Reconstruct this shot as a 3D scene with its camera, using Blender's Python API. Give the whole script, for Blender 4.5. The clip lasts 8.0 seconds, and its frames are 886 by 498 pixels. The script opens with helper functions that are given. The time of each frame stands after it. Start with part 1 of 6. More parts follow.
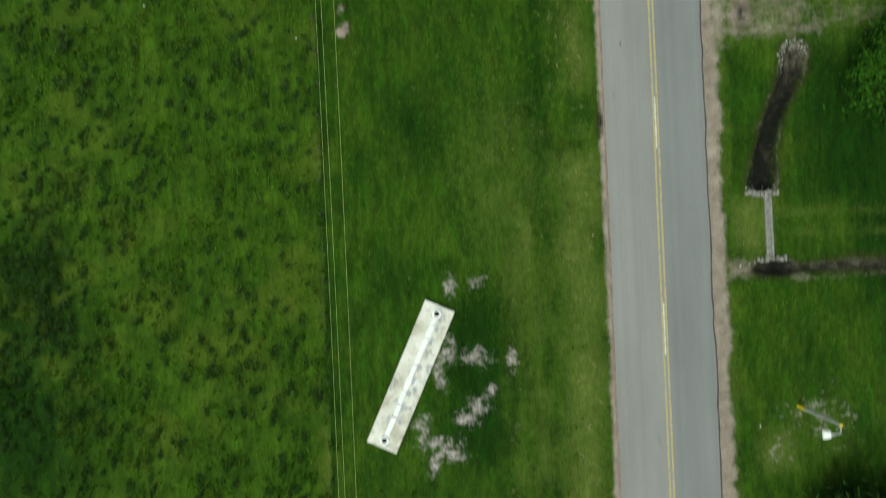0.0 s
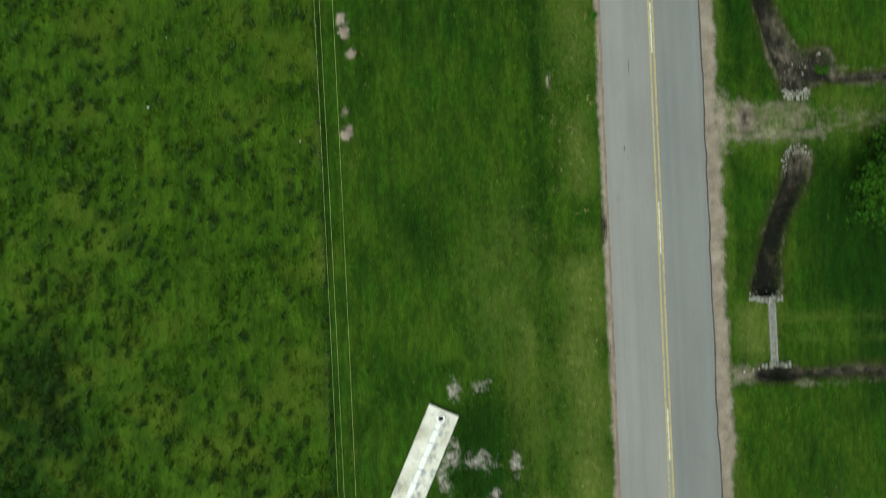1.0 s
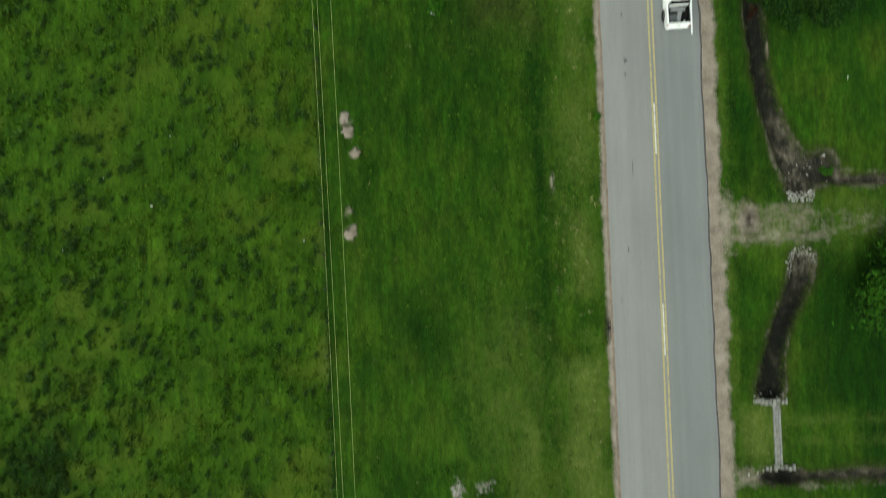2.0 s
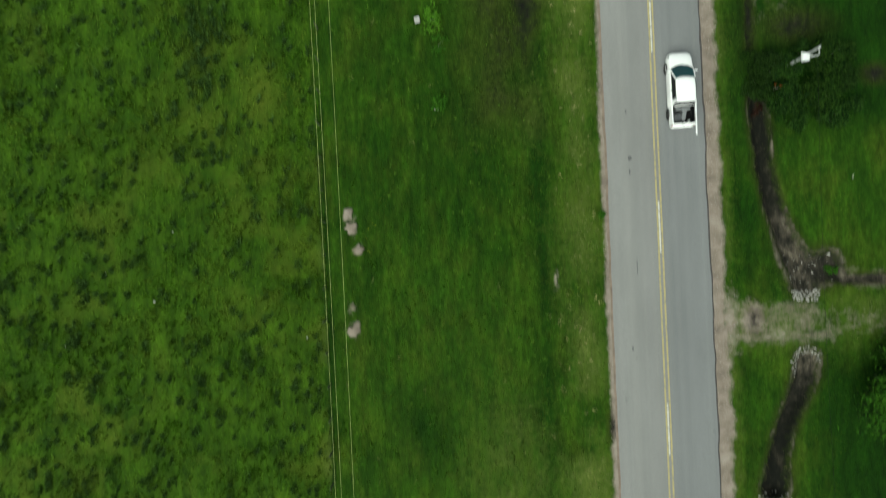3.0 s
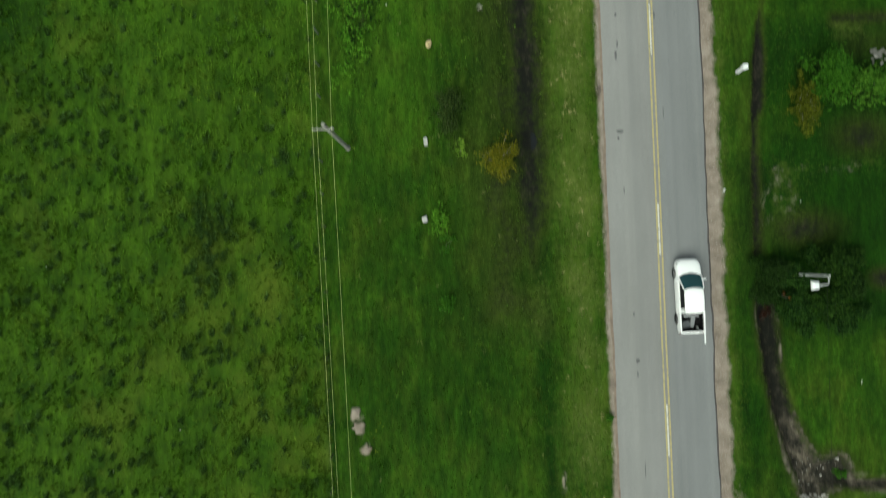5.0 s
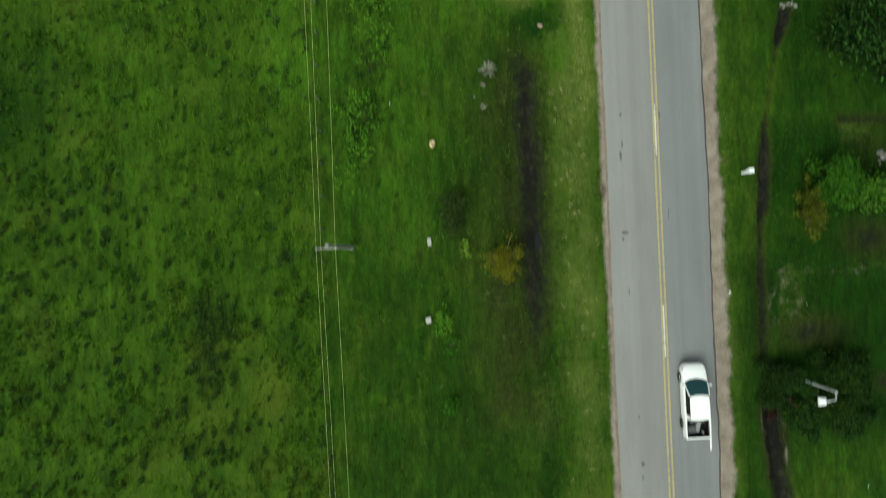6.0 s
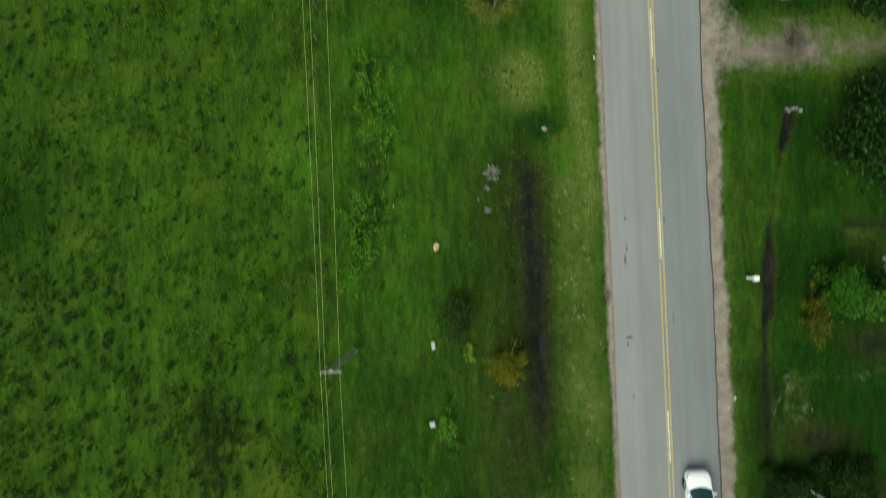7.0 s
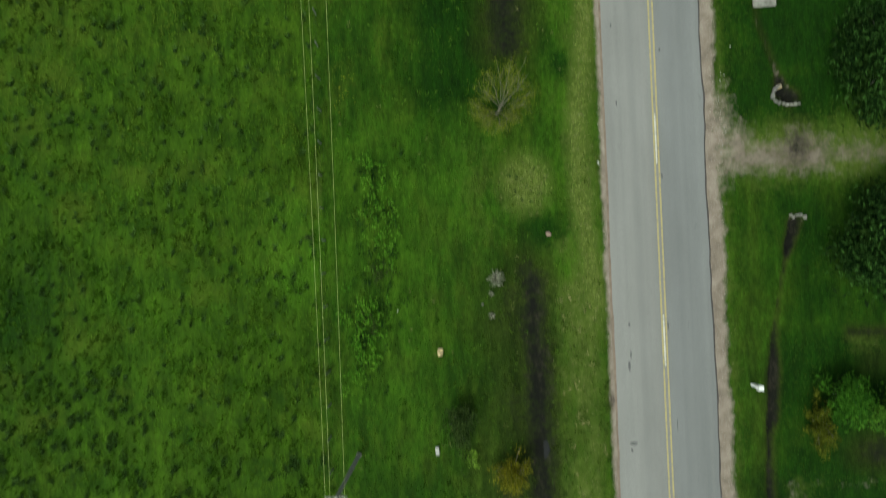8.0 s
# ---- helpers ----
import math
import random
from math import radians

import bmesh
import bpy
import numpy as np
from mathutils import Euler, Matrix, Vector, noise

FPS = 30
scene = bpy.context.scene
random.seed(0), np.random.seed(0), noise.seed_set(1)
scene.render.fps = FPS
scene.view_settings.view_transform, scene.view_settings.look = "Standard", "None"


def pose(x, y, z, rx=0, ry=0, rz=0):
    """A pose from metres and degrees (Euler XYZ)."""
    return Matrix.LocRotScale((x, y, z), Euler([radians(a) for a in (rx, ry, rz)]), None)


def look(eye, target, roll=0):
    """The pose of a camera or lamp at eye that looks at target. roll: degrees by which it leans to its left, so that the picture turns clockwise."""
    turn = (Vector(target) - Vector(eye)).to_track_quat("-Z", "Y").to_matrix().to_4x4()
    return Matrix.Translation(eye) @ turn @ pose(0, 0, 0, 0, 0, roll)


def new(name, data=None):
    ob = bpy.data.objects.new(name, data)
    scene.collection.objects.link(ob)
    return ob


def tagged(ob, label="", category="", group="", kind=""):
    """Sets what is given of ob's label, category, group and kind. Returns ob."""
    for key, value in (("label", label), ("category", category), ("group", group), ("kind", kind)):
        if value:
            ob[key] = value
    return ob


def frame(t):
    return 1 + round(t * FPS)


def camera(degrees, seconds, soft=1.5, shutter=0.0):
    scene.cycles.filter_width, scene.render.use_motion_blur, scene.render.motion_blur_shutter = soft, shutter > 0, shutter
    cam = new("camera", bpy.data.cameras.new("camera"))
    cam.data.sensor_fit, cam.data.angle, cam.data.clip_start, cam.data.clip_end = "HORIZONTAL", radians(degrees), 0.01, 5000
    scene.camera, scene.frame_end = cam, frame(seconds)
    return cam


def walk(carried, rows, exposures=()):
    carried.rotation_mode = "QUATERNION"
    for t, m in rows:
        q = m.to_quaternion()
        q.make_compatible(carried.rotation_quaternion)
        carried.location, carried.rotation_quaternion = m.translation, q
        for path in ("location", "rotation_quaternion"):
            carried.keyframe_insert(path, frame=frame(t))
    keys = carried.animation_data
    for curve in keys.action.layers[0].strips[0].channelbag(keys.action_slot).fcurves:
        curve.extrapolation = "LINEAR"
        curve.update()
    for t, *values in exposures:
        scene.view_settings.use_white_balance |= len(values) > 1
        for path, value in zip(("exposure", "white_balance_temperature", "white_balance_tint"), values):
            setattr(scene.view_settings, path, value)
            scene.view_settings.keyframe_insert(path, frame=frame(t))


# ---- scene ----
# ---------------------------------------------------------------- camera and walk
cam = camera(72.0, 8.0, soft=1.15, shutter=1.0)
EYE = 36.5
ROWS = [
    (0.0, 0.03, -0.12),
    (0.5, 3.27, -0.04),
    (1.0, 6.24, -0.02),
    (1.5, 9.31, 0.03),
    (3.0, 18.09, -0.02),
    (3.5, 21.16, 0.07),
    (4.0, 24.00, 0.16),
    (4.5, 27.09, 0.15),
    (6.0, 36.13, -0.04),
    (6.5, 39.35, -0.08),
    (7.0, 42.31, -0.07),
    (7.5, 45.55, 0.0),
    (8.0, 48.58, 0.01),
]
walk(cam, [(t, pose(0, y, EYE + dz, 0.737, 1.976, -2.244)) for t, y, dz in ROWS],
     exposures=[(0.0, 0.13, 6500, -9), (8.0, 0.13, 6500, -9)])

# ---------------------------------------------------------------- world and sun: an overcast sky
SUN_ELEVATION, SUN_TURN = radians(54), radians(-147)
world = bpy.data.worlds.new("overcast_sky")
scene.world = world
world.use_nodes = True
wn = world.node_tree
sky = wn.nodes.new("ShaderNodeTexSky")
sky.sky_type = "NISHITA"
sky.sun_disc = False
sky.sun_elevation = SUN_ELEVATION
sky.sun_rotation = SUN_TURN
sky.air_density, sky.dust_density, sky.ozone_density = 1.0, 6.0, 1.0
grey = wn.nodes.new("ShaderNodeHueSaturation")
grey.inputs["Saturation"].default_value = 0.35
back = wn.nodes["Background"]
back.inputs["Strength"].default_value = 0.13
wn.links.new(sky.outputs["Color"], grey.inputs["Color"])
wn.links.new(grey.outputs["Color"], back.inputs["Color"])
sun = new("sun", bpy.data.lights.new("sun", "SUN"))
sun.data.energy, sun.data.angle, sun.data.color = 1.1, radians(40), (1.0, 0.97, 0.92)
sun.matrix_world = look((-13, -20, 33), (0, 0, 0))

# ---------------------------------------------------------------- small tools


def vnoise(x, y, size, seed=0):
    """Smooth value noise from 0 to 1, over patches of the given size in metres."""
    x, y = np.asarray(x, float) / size + 311.7 * seed, np.asarray(y, float) / size + 97.3 * seed
    i, j = np.floor(x), np.floor(y)
    u, v = x - i, y - j
    u, v = u * u * (3 - 2 * u), v * v * (3 - 2 * v)

    def h(a, b):
        n = np.sin(a * 127.1 + b * 311.7 + seed * 17.17) * 43758.5453
        return n - np.floor(n)
    return (h(i, j) * (1 - u) + h(i + 1, j) * u) * (1 - v) + (h(i, j + 1) * (1 - u) + h(i + 1, j + 1) * u) * v


def ramp(v, a, b):
    t = np.clip((v - a) / (b - a), 0, 1)
    return t * t * (3 - 2 * t)


def link_mesh(name, verts, faces, material, smooth=False):
    me = bpy.data.meshes.new(name)
    me.from_pydata(verts, [], faces)
    if smooth:
        me.shade_smooth()
    me.materials.append(material)
    return new(name, me)


def part(name, bm, material, parent, label="", smooth=False):
    """Links a bmesh as one mesh under its thing."""
    me = bpy.data.meshes.new(name)
    bm.to_mesh(me)
    bm.free()
    if smooth:
        me.shade_smooth()
    me.materials.append(material)
    ob = new(name, me)
    ob.parent = parent
    return tagged(ob, label) if label else ob


def thing(name, label, category, x, y, z=0.0, turn=0.0, group=""):
    ob = new(name)
    ob.empty_display_size = 0.3
    ob.matrix_world = pose(x, y, z, 0, 0, turn)
    return tagged(ob, label, category, group)


def lone(name, bm, material, label, category, m=None, group="", kind="", smooth=False):
    """A thing that is one mesh."""
    me = bpy.data.meshes.new(name)
    bm.to_mesh(me)
    bm.free()
    if smooth:
        me.shade_smooth()
    me.materials.append(material)
    ob = new(name, me)
    if m is not None:
        ob.matrix_world = m
    return tagged(ob, label, category, group, kind)


def box(bm, x0, x1, y0, y1, z0, z1, bevel=0.0):
    vs = [bm.verts.new((x, y, z)) for z in (z0, z1) for y in (y0, y1) for x in (x0, x1)]
    fs = [bm.faces.new([vs[i] for i in q]) for q in ((0, 2, 3, 1), (4, 5, 7, 6), (0, 1, 5, 4), (2, 6, 7, 3), (0, 4, 6, 2), (1, 3, 7, 5))]
    if bevel:
        es = list({e for f in fs for e in f.edges})
        bmesh.ops.bevel(bm, geom=es, offset=bevel, segments=2, profile=0.6, affect="EDGES")
    return bm


def boxed(*sizes, bevel=0.0):
    return box(bmesh.new(), *sizes, bevel=bevel)


def tube(bm, points, radii, sides=8, caps=True):
    """A tapered round tube along points."""
    rings = []
    n = len(points)
    pts = [Vector(p) for p in points]
    for k, p in enumerate(pts):
        way = (pts[min(k + 1, n - 1)] - pts[max(k - 1, 0)]).normalized()
        side = way.orthogonal().normalized() if abs(way.z) < 0.99 else Vector((1, 0, 0))
        if abs(way.z) < 0.99:
            side = way.cross(Vector((0, 0, 1))).normalized()
        up = side.cross(way).normalized()
        r = radii[k] if hasattr(radii, "__len__") else radii
        rings.append([bm.verts.new(p + (side * math.cos(a) + up * math.sin(a)) * r) for a in [2 * math.pi * i / sides for i in range(sides)]])
    for a, b in zip(rings, rings[1:]):
        for i in range(sides):
            bm.faces.new((a[i], a[(i + 1) % sides], b[(i + 1) % sides], b[i]))
    if caps:
        bm.faces.new(rings[0][::-1])
        bm.faces.new(rings[-1])
    return bm


def loft(bm, rings, close=True):
    rows = [[bm.verts.new(p) for p in r] for r in rings]
    n = len(rows[0])
    for a, b in zip(rows, rows[1:]):
        for i in range(n if close else n - 1):
            bm.faces.new((a[i], a[(i + 1) % n], b[(i + 1) % n], b[i]))
    return rows


# ---------------------------------------------------------------- materials
def material(name, rough=0.8, metal=0.0, spec=0.3):
    m = bpy.data.materials.new(name)
    m.use_nodes = True
    b = m.node_tree.nodes["Principled BSDF"]
    b.inputs["Roughness"].default_value = rough
    b.inputs["Metallic"].default_value = metal
    b.inputs["Specular IOR Level"].default_value = spec
    return m, m.node_tree, b


def put(nt, kind, **values):
    n = nt.nodes.new(kind)
    for key, v in values.items():
        n.inputs[key].default_value = v
    return n


def noise_of(nt, size, detail=4.0, rough=0.6, stretch=None):
    """Noise over world places, its patches about the given size in metres."""
    geo = nt.nodes.new("ShaderNodeNewGeometry")
    n = put(nt, "ShaderNodeTexNoise", Scale=1.0 / size, Detail=detail, Roughness=rough)
    src = geo.outputs["Position"]
    if stretch:
        mp = nt.nodes.new("ShaderNodeMapping")
        mp.inputs["Scale"].default_value = stretch
        nt.links.new(src, mp.inputs["Vector"])
        src = mp.outputs["Vector"]
    nt.links.new(src, n.inputs["Vector"])
    return n.outputs["Fac"]


def ramp_of(nt, fac, stops):
    r = nt.nodes.new("ShaderNodeValToRGB")
    e = r.color_ramp.elements
    while len(e) < len(stops):
        e.new(0.5)
    for k, (p, c) in enumerate(stops):
        e[k].position, e[k].color = p, (*c, 1)
    nt.links.new(fac, r.inputs["Fac"])
    return r.outputs["Color"]


def maths(nt, op, a, b=None, clamp=False):
    n = nt.nodes.new("ShaderNodeMath")
    n.operation, n.use_clamp = op, clamp
    for k, v in enumerate((a, b)):
        if v is None:
            continue
        if isinstance(v, (int, float)):
            n.inputs[k].default_value = v
        else:
            nt.links.new(v, n.inputs[k])
    return n.outputs[0]


def mix(nt, fac, a, b, blend="MIX"):
    n = nt.nodes.new("ShaderNodeMix")
    n.data_type, n.blend_type = "RGBA", blend
    for sock, v in ((n.inputs["Factor"], fac), (n.inputs["A"], a), (n.inputs["B"], b)):
        if isinstance(v, (int, float)):
            sock.default_value = v
        elif isinstance(v, tuple):
            sock.default_value = (*v, 1)
        else:
            nt.links.new(v, sock)
    return n.outputs["Result"]


def bump(nt, b, height, strength=0.4, distance=0.02):
    n = put(nt, "ShaderNodeBump", Strength=strength, Distance=distance)
    nt.links.new(height, n.inputs["Height"])
    nt.links.new(n.outputs["Normal"], b.inputs["Normal"])


def simple(name, c, rough=0.8, metal=0.0, vary=0.25, size=0.3, spec=0.3, relief=0.15):
    """One colour, with stains and fine grain."""
    m, nt, b = material(name, rough, metal, spec)
    lo, hi = tuple(v * (1 - vary) for v in c), tuple(min(1, v * (1 + vary)) for v in c)
    col = ramp_of(nt, noise_of(nt, size, 6, 0.65), [(0.3, lo), (0.7, hi)])
    nt.links.new(col, b.inputs["Base Color"])
    if relief:
        bump(nt, b, noise_of(nt, size * 0.15, 4), relief, 0.01)
    return m


def leafy(name, dark, light, rough=0.55, size=0.9, tint=None, stops=(0.25, 0.85)):
    """Foliage: each leaf its own shade, with broader patches."""
    m, nt, b = material(name, max(rough, 0.75), 0.0, 0.06)
    geo = nt.nodes.new("ShaderNodeNewGeometry")
    isl = geo.outputs["Random Per Island"]
    fac = maths(nt, "ADD", maths(nt, "MULTIPLY", isl, 0.55), maths(nt, "MULTIPLY", noise_of(nt, size, 3), 0.55))
    col = ramp_of(nt, fac, [(stops[0], dark), (stops[1], light)])
    if tint:
        col = mix(nt, ramp_of(nt, noise_of(nt, size * 3.3, 2), [(0.45, (0, 0, 0)), (0.62, (1, 1, 1))]), col, tint)
    nt.links.new(col, b.inputs["Base Color"])
    return m


def grass_material(name, dark, light, tint, size=1.6, parched=(0.100, 0.138, 0.023), rusty=0.55):
    """Blades: each its own shade, over broad patches; deep green (with painted tree shade) and dried stretches are kept
    on the mesh.
    """
    m, nt, b = material(name, 0.8, 0.0, 0.06)
    geo = nt.nodes.new("ShaderNodeNewGeometry")
    fac = maths(nt, "ADD", maths(nt, "MULTIPLY", geo.outputs["Random Per Island"], 0.3), maths(nt, "MULTIPLY", noise_of(nt, size, 6, 0.70, (1, 0.4, 1)), 1.0))
    col = ramp_of(nt, fac, [(0.46, dark), (0.96, light)])
    col = mix(nt, maths(nt, "MULTIPLY", ramp_of(nt, noise_of(nt, size * 2.6, 4, 0.6), [(0.46, (0, 0, 0)), (0.64, (1, 1, 1))]), 0.9), col, tint)
    rust = ramp_of(nt, noise_of(nt, 0.85, 5, 0.62, (1, 0.6, 1)), [(0.53, (0, 0, 0)), (0.70, (1, 1, 1))])
    col = mix(nt, maths(nt, "MULTIPLY", rust, rusty), col, (tint[0] * 0.92, tint[1] * 0.66, tint[2] * 1.1))
    lime = ramp_of(nt, noise_of(nt, 1.9, 4, 0.6, (1.2, 0.7, 1)), [(0.56, (0, 0, 0)), (0.70, (1, 1, 1))])
    col = mix(nt, maths(nt, "MULTIPLY", lime, 0.5), col, (light[0] * 1.05, light[1] * 1.2, light[2]))
    held = {}
    for key in ("lush_shade", "dry", "mud_shade", "fresh"):
        at = nt.nodes.new("ShaderNodeAttribute")
        at.attribute_name = key
        held[key] = at.outputs["Fac"]
    col = mix(nt, maths(nt, "MULTIPLY", held["fresh"], 0.7, True), col, (0.060, 0.148, 0.010))
    col = mix(nt, maths(nt, "MULTIPLY", held["lush_shade"], 0.75, True), col, (dark[0] * 0.62, dark[1] * 0.78, dark[2] * 0.7))
    streak = ramp_of(nt, noise_of(nt, 0.55, 5, 0.62, (1, 0.22, 1)), [(0.3, (0.60, 0.62, 0.64)), (0.7, (1.40, 1.38, 1.28))])
    col = mix(nt, 1.0, col, streak, "MULTIPLY")
    col = mix(nt, maths(nt, "MULTIPLY", held["mud_shade"], 1.5, True), col, (0.026, 0.038, 0.006))
    col = mix(nt, maths(nt, "MULTIPLY", held["dry"], 0.75, True), col, parched)
    nt.links.new(col, b.inputs["Base Color"])
    return m


def ground_material():
    """Soil and short grass; where earth, mud, painted shade or dry grass shows is kept on the mesh."""
    m, nt, b = material("ground_cover", 0.95, 0.0, 0.1)

    def held(name):
        a = nt.nodes.new("ShaderNodeAttribute")
        a.attribute_name = name
        return a.outputs["Fac"]

    def edge(name, size, amount=0.75, lo=0.42, hi=0.62):
        v = maths(nt, "ADD", held(name), maths(nt, "MULTIPLY", maths(nt, "SUBTRACT", noise_of(nt, size, 6, 0.7), 0.5), amount))
        return ramp_of(nt, v, [(lo, (0, 0, 0)), (hi, (1, 1, 1))])
    lawn = ramp_of(nt, noise_of(nt, 2.6, 7, 0.66, (1, 0.55, 1)), [(0.28, (0.011, 0.036, 0.003)), (0.5, (0.021, 0.057, 0.004)), (0.72, (0.040, 0.078, 0.006))])
    fine = ramp_of(nt, noise_of(nt, 0.24, 5, 0.7, (1, 0.4, 1)), [(0.3, (0.62, 0.64, 0.64)), (0.7, (1.38, 1.36, 1.28))])
    olive = ramp_of(nt, noise_of(nt, 1.5, 6, 0.66, (1, 0.4, 1)), [(0.48, (0, 0, 0)), (0.70, (1, 1, 1))])
    lawn = mix(nt, maths(nt, "MULTIPLY", olive, 0.7), lawn, (0.047, 0.073, 0.008))
    lawn = mix(nt, held("field"), lawn, ramp_of(nt, noise_of(nt, 2.2, 6, 0.62), [(0.3, (0.016, 0.046, 0.003)), (0.7, (0.044, 0.092, 0.006))]))
    lawn = mix(nt, maths(nt, "MULTIPLY", edge("fresh", 0.7, 0.5, 0.1, 1.0), 0.75), lawn, (0.045, 0.110, 0.007))
    # deep green growth, and tree shade painted with the same dark green
    lawn = mix(nt, edge("lush_shade", 0.8, 0.6, 0.25, 0.8), lawn, (0.008, 0.030, 0.002))
    damp = maths(nt, "MULTIPLY", ramp_of(nt, held("mud_shade"), [(0.06, (0, 0, 0)), (0.42, (1, 1, 1))]), 0.7)
    lawn = mix(nt, damp, lawn, (0.025, 0.032, 0.007))
    streak = ramp_of(nt, noise_of(nt, 0.55, 5, 0.62, (1, 0.22, 1)), [(0.3, (0.60, 0.62, 0.64)), (0.7, (1.40, 1.38, 1.28))])
    lawn = mix(nt, 1.0, lawn, streak, "MULTIPLY")
    lawn = mix(nt, 1.0, lawn, fine, "MULTIPLY")
    straw = ramp_of(nt, noise_of(nt, 0.3, 5, 0.7, (1, 0.5, 1)), [(0.3, (0.054, 0.086, 0.012)), (0.55, (0.090, 0.126, 0.022)), (0.75, (0.155, 0.175, 0.052))])
    straw = mix(nt, held("field"), straw, ramp_of(nt, noise_of(nt, 0.4, 5, 0.7), [(0.3, (0.040, 0.078, 0.006)), (0.7, (0.088, 0.120, 0.013))]))
    col = mix(nt, edge("dry", 0.45, 0.9, 0.25, 0.95), lawn, straw)
    earth = ramp_of(nt, noise_of(nt, 0.9, 6, 0.62), [(0.28, (0.15, 0.122, 0.102)), (0.5, (0.240, 0.200, 0.164)), (0.74, (0.34, 0.295, 0.252))])
    rough_edge = maths(nt, "ADD", maths(nt, "MULTIPLY", maths(nt, "SUBTRACT", noise_of(nt, 0.6, 7, 0.72), 0.5), 1.1), maths(nt, "MULTIPLY", maths(nt, "SUBTRACT", noise_of(nt, 0.2, 5, 0.7, (1, 0.6, 1)), 0.5), 0.5))
    bare = ramp_of(nt, maths(nt, "ADD", held("dirt"), rough_edge), [(0.32, (0, 0, 0)), (0.78, (1, 1, 1))])
    earth = mix(nt, maths(nt, "MULTIPLY", held("silt"), 0.75, True), earth, ramp_of(nt, noise_of(nt, 0.6, 6, 0.66), [(0.32, (0.062, 0.052, 0.038)), (0.68, (0.145, 0.122, 0.092))]))
    col = mix(nt, bare, col, earth)
    crumbs = maths(nt, "ADD", maths(nt, "MULTIPLY", maths(nt, "SUBTRACT", noise_of(nt, 0.34, 6, 0.7), 0.5), 1.7), maths(nt, "MULTIPLY", maths(nt, "SUBTRACT", noise_of(nt, 0.9, 4, 0.6), 0.5), 1.1))
    crumbs = ramp_of(nt, maths(nt, "ADD", held("chalk"), maths(nt, "MULTIPLY", crumbs, maths(nt, "GREATER_THAN", held("chalk"), 0.05))), [(0.40, (0, 0, 0)), (0.84, (1, 1, 1))])
    col = mix(nt, crumbs, col, ramp_of(nt, noise_of(nt, 0.25, 5, 0.7), [(0.36, (0.16, 0.138, 0.124)), (0.62, (0.44, 0.40, 0.385))]))
    mud_shade = ramp_of(nt, noise_of(nt, 0.45, 7, 0.75, (1, 0.45, 1)), [(0.3, (0.006, 0.007, 0.006)), (0.52, (0.010, 0.0105, 0.008)), (0.62, (0.026, 0.024, 0.017)), (0.76, (0.062, 0.054, 0.040))])
    silt = ramp_of(nt, noise_of(nt, 0.5, 7, 0.75, (1, 0.5, 1)), [(0.38, (0.012, 0.012, 0.010)), (0.48, (0.034, 0.031, 0.024)), (0.57, (0.080, 0.069, 0.052)), (0.67, (0.165, 0.143, 0.113))])
    mud_shade = mix(nt, edge("silt", 0.8, 0.8, 0.15, 0.75), mud_shade, silt)
    col = mix(nt, edge("mud_shade", 0.3, 0.8, 0.35, 0.7), col, mud_shade)
    nt.links.new(col, b.inputs["Base Color"])
    bump(nt, b, noise_of(nt, 0.12, 6, 0.7), 0.8, 0.04)
    return m


def asphalt_material():
    m, nt, b = material("worn_asphalt", 0.85, 0.0, 0.3)
    geo = nt.nodes.new("ShaderNodeNewGeometry")
    xyz = nt.nodes.new("ShaderNodeSeparateXYZ")
    nt.links.new(geo.outputs["Position"], xyz.inputs[0])
    # wheel tracks, long and blurred
    lanes = ramp_of(nt, noise_of(nt, 1.0, 3, 0.5, (1.9, 0.012, 1)), [(0.3, (0.92, 0.92, 0.93)), (0.7, (1.06, 1.06, 1.05))])
    base = ramp_of(nt, noise_of(nt, 2.6, 6, 0.6, (1, 0.25, 1)), [(0.3, (0.203, 0.202, 0.197)), (0.7, (0.252, 0.251, 0.245))])
    col = mix(nt, 1.0, base, lanes, "MULTIPLY")
    # the newer lane is a little darker
    lane = maths(nt, "GREATER_THAN", xyz.outputs["X"], 11.72)
    col = mix(nt, maths(nt, "MULTIPLY", lane, 0.85), col, (0.79, 0.82, 0.86), "MULTIPLY")
    grain = ramp_of(nt, noise_of(nt, 0.03, 3, 0.8), [(0.3, (0.8, 0.8, 0.8)), (0.7, (1.2, 1.2, 1.2))])
    col = mix(nt, 1.0, col, grain, "MULTIPLY")
    patch = ramp_of(nt, noise_of(nt, 0.9, 5, 0.6, (1.6, 0.6, 1)), [(0.66, (0, 0, 0)), (0.78, (1, 1, 1))])
    col = mix(nt, maths(nt, "MULTIPLY", patch, 0.45), col, (0.085, 0.085, 0.085))
    nt.links.new(col, b.inputs["Base Color"])
    bump(nt, b, noise_of(nt, 0.02, 3), 0.4, 0.006)
    return m


def paint_material(name, c, worn):
    m, nt, b = material(name, 0.7, 0.0, 0.3)
    wear = ramp_of(nt, noise_of(nt, 0.25, 7, 0.75), [(worn, (0, 0, 0)), (worn + 0.14, (1, 1, 1))])
    col = mix(nt, wear, (0.19, 0.185, 0.16), tuple(c))
    nt.links.new(col, b.inputs["Base Color"])
    return m


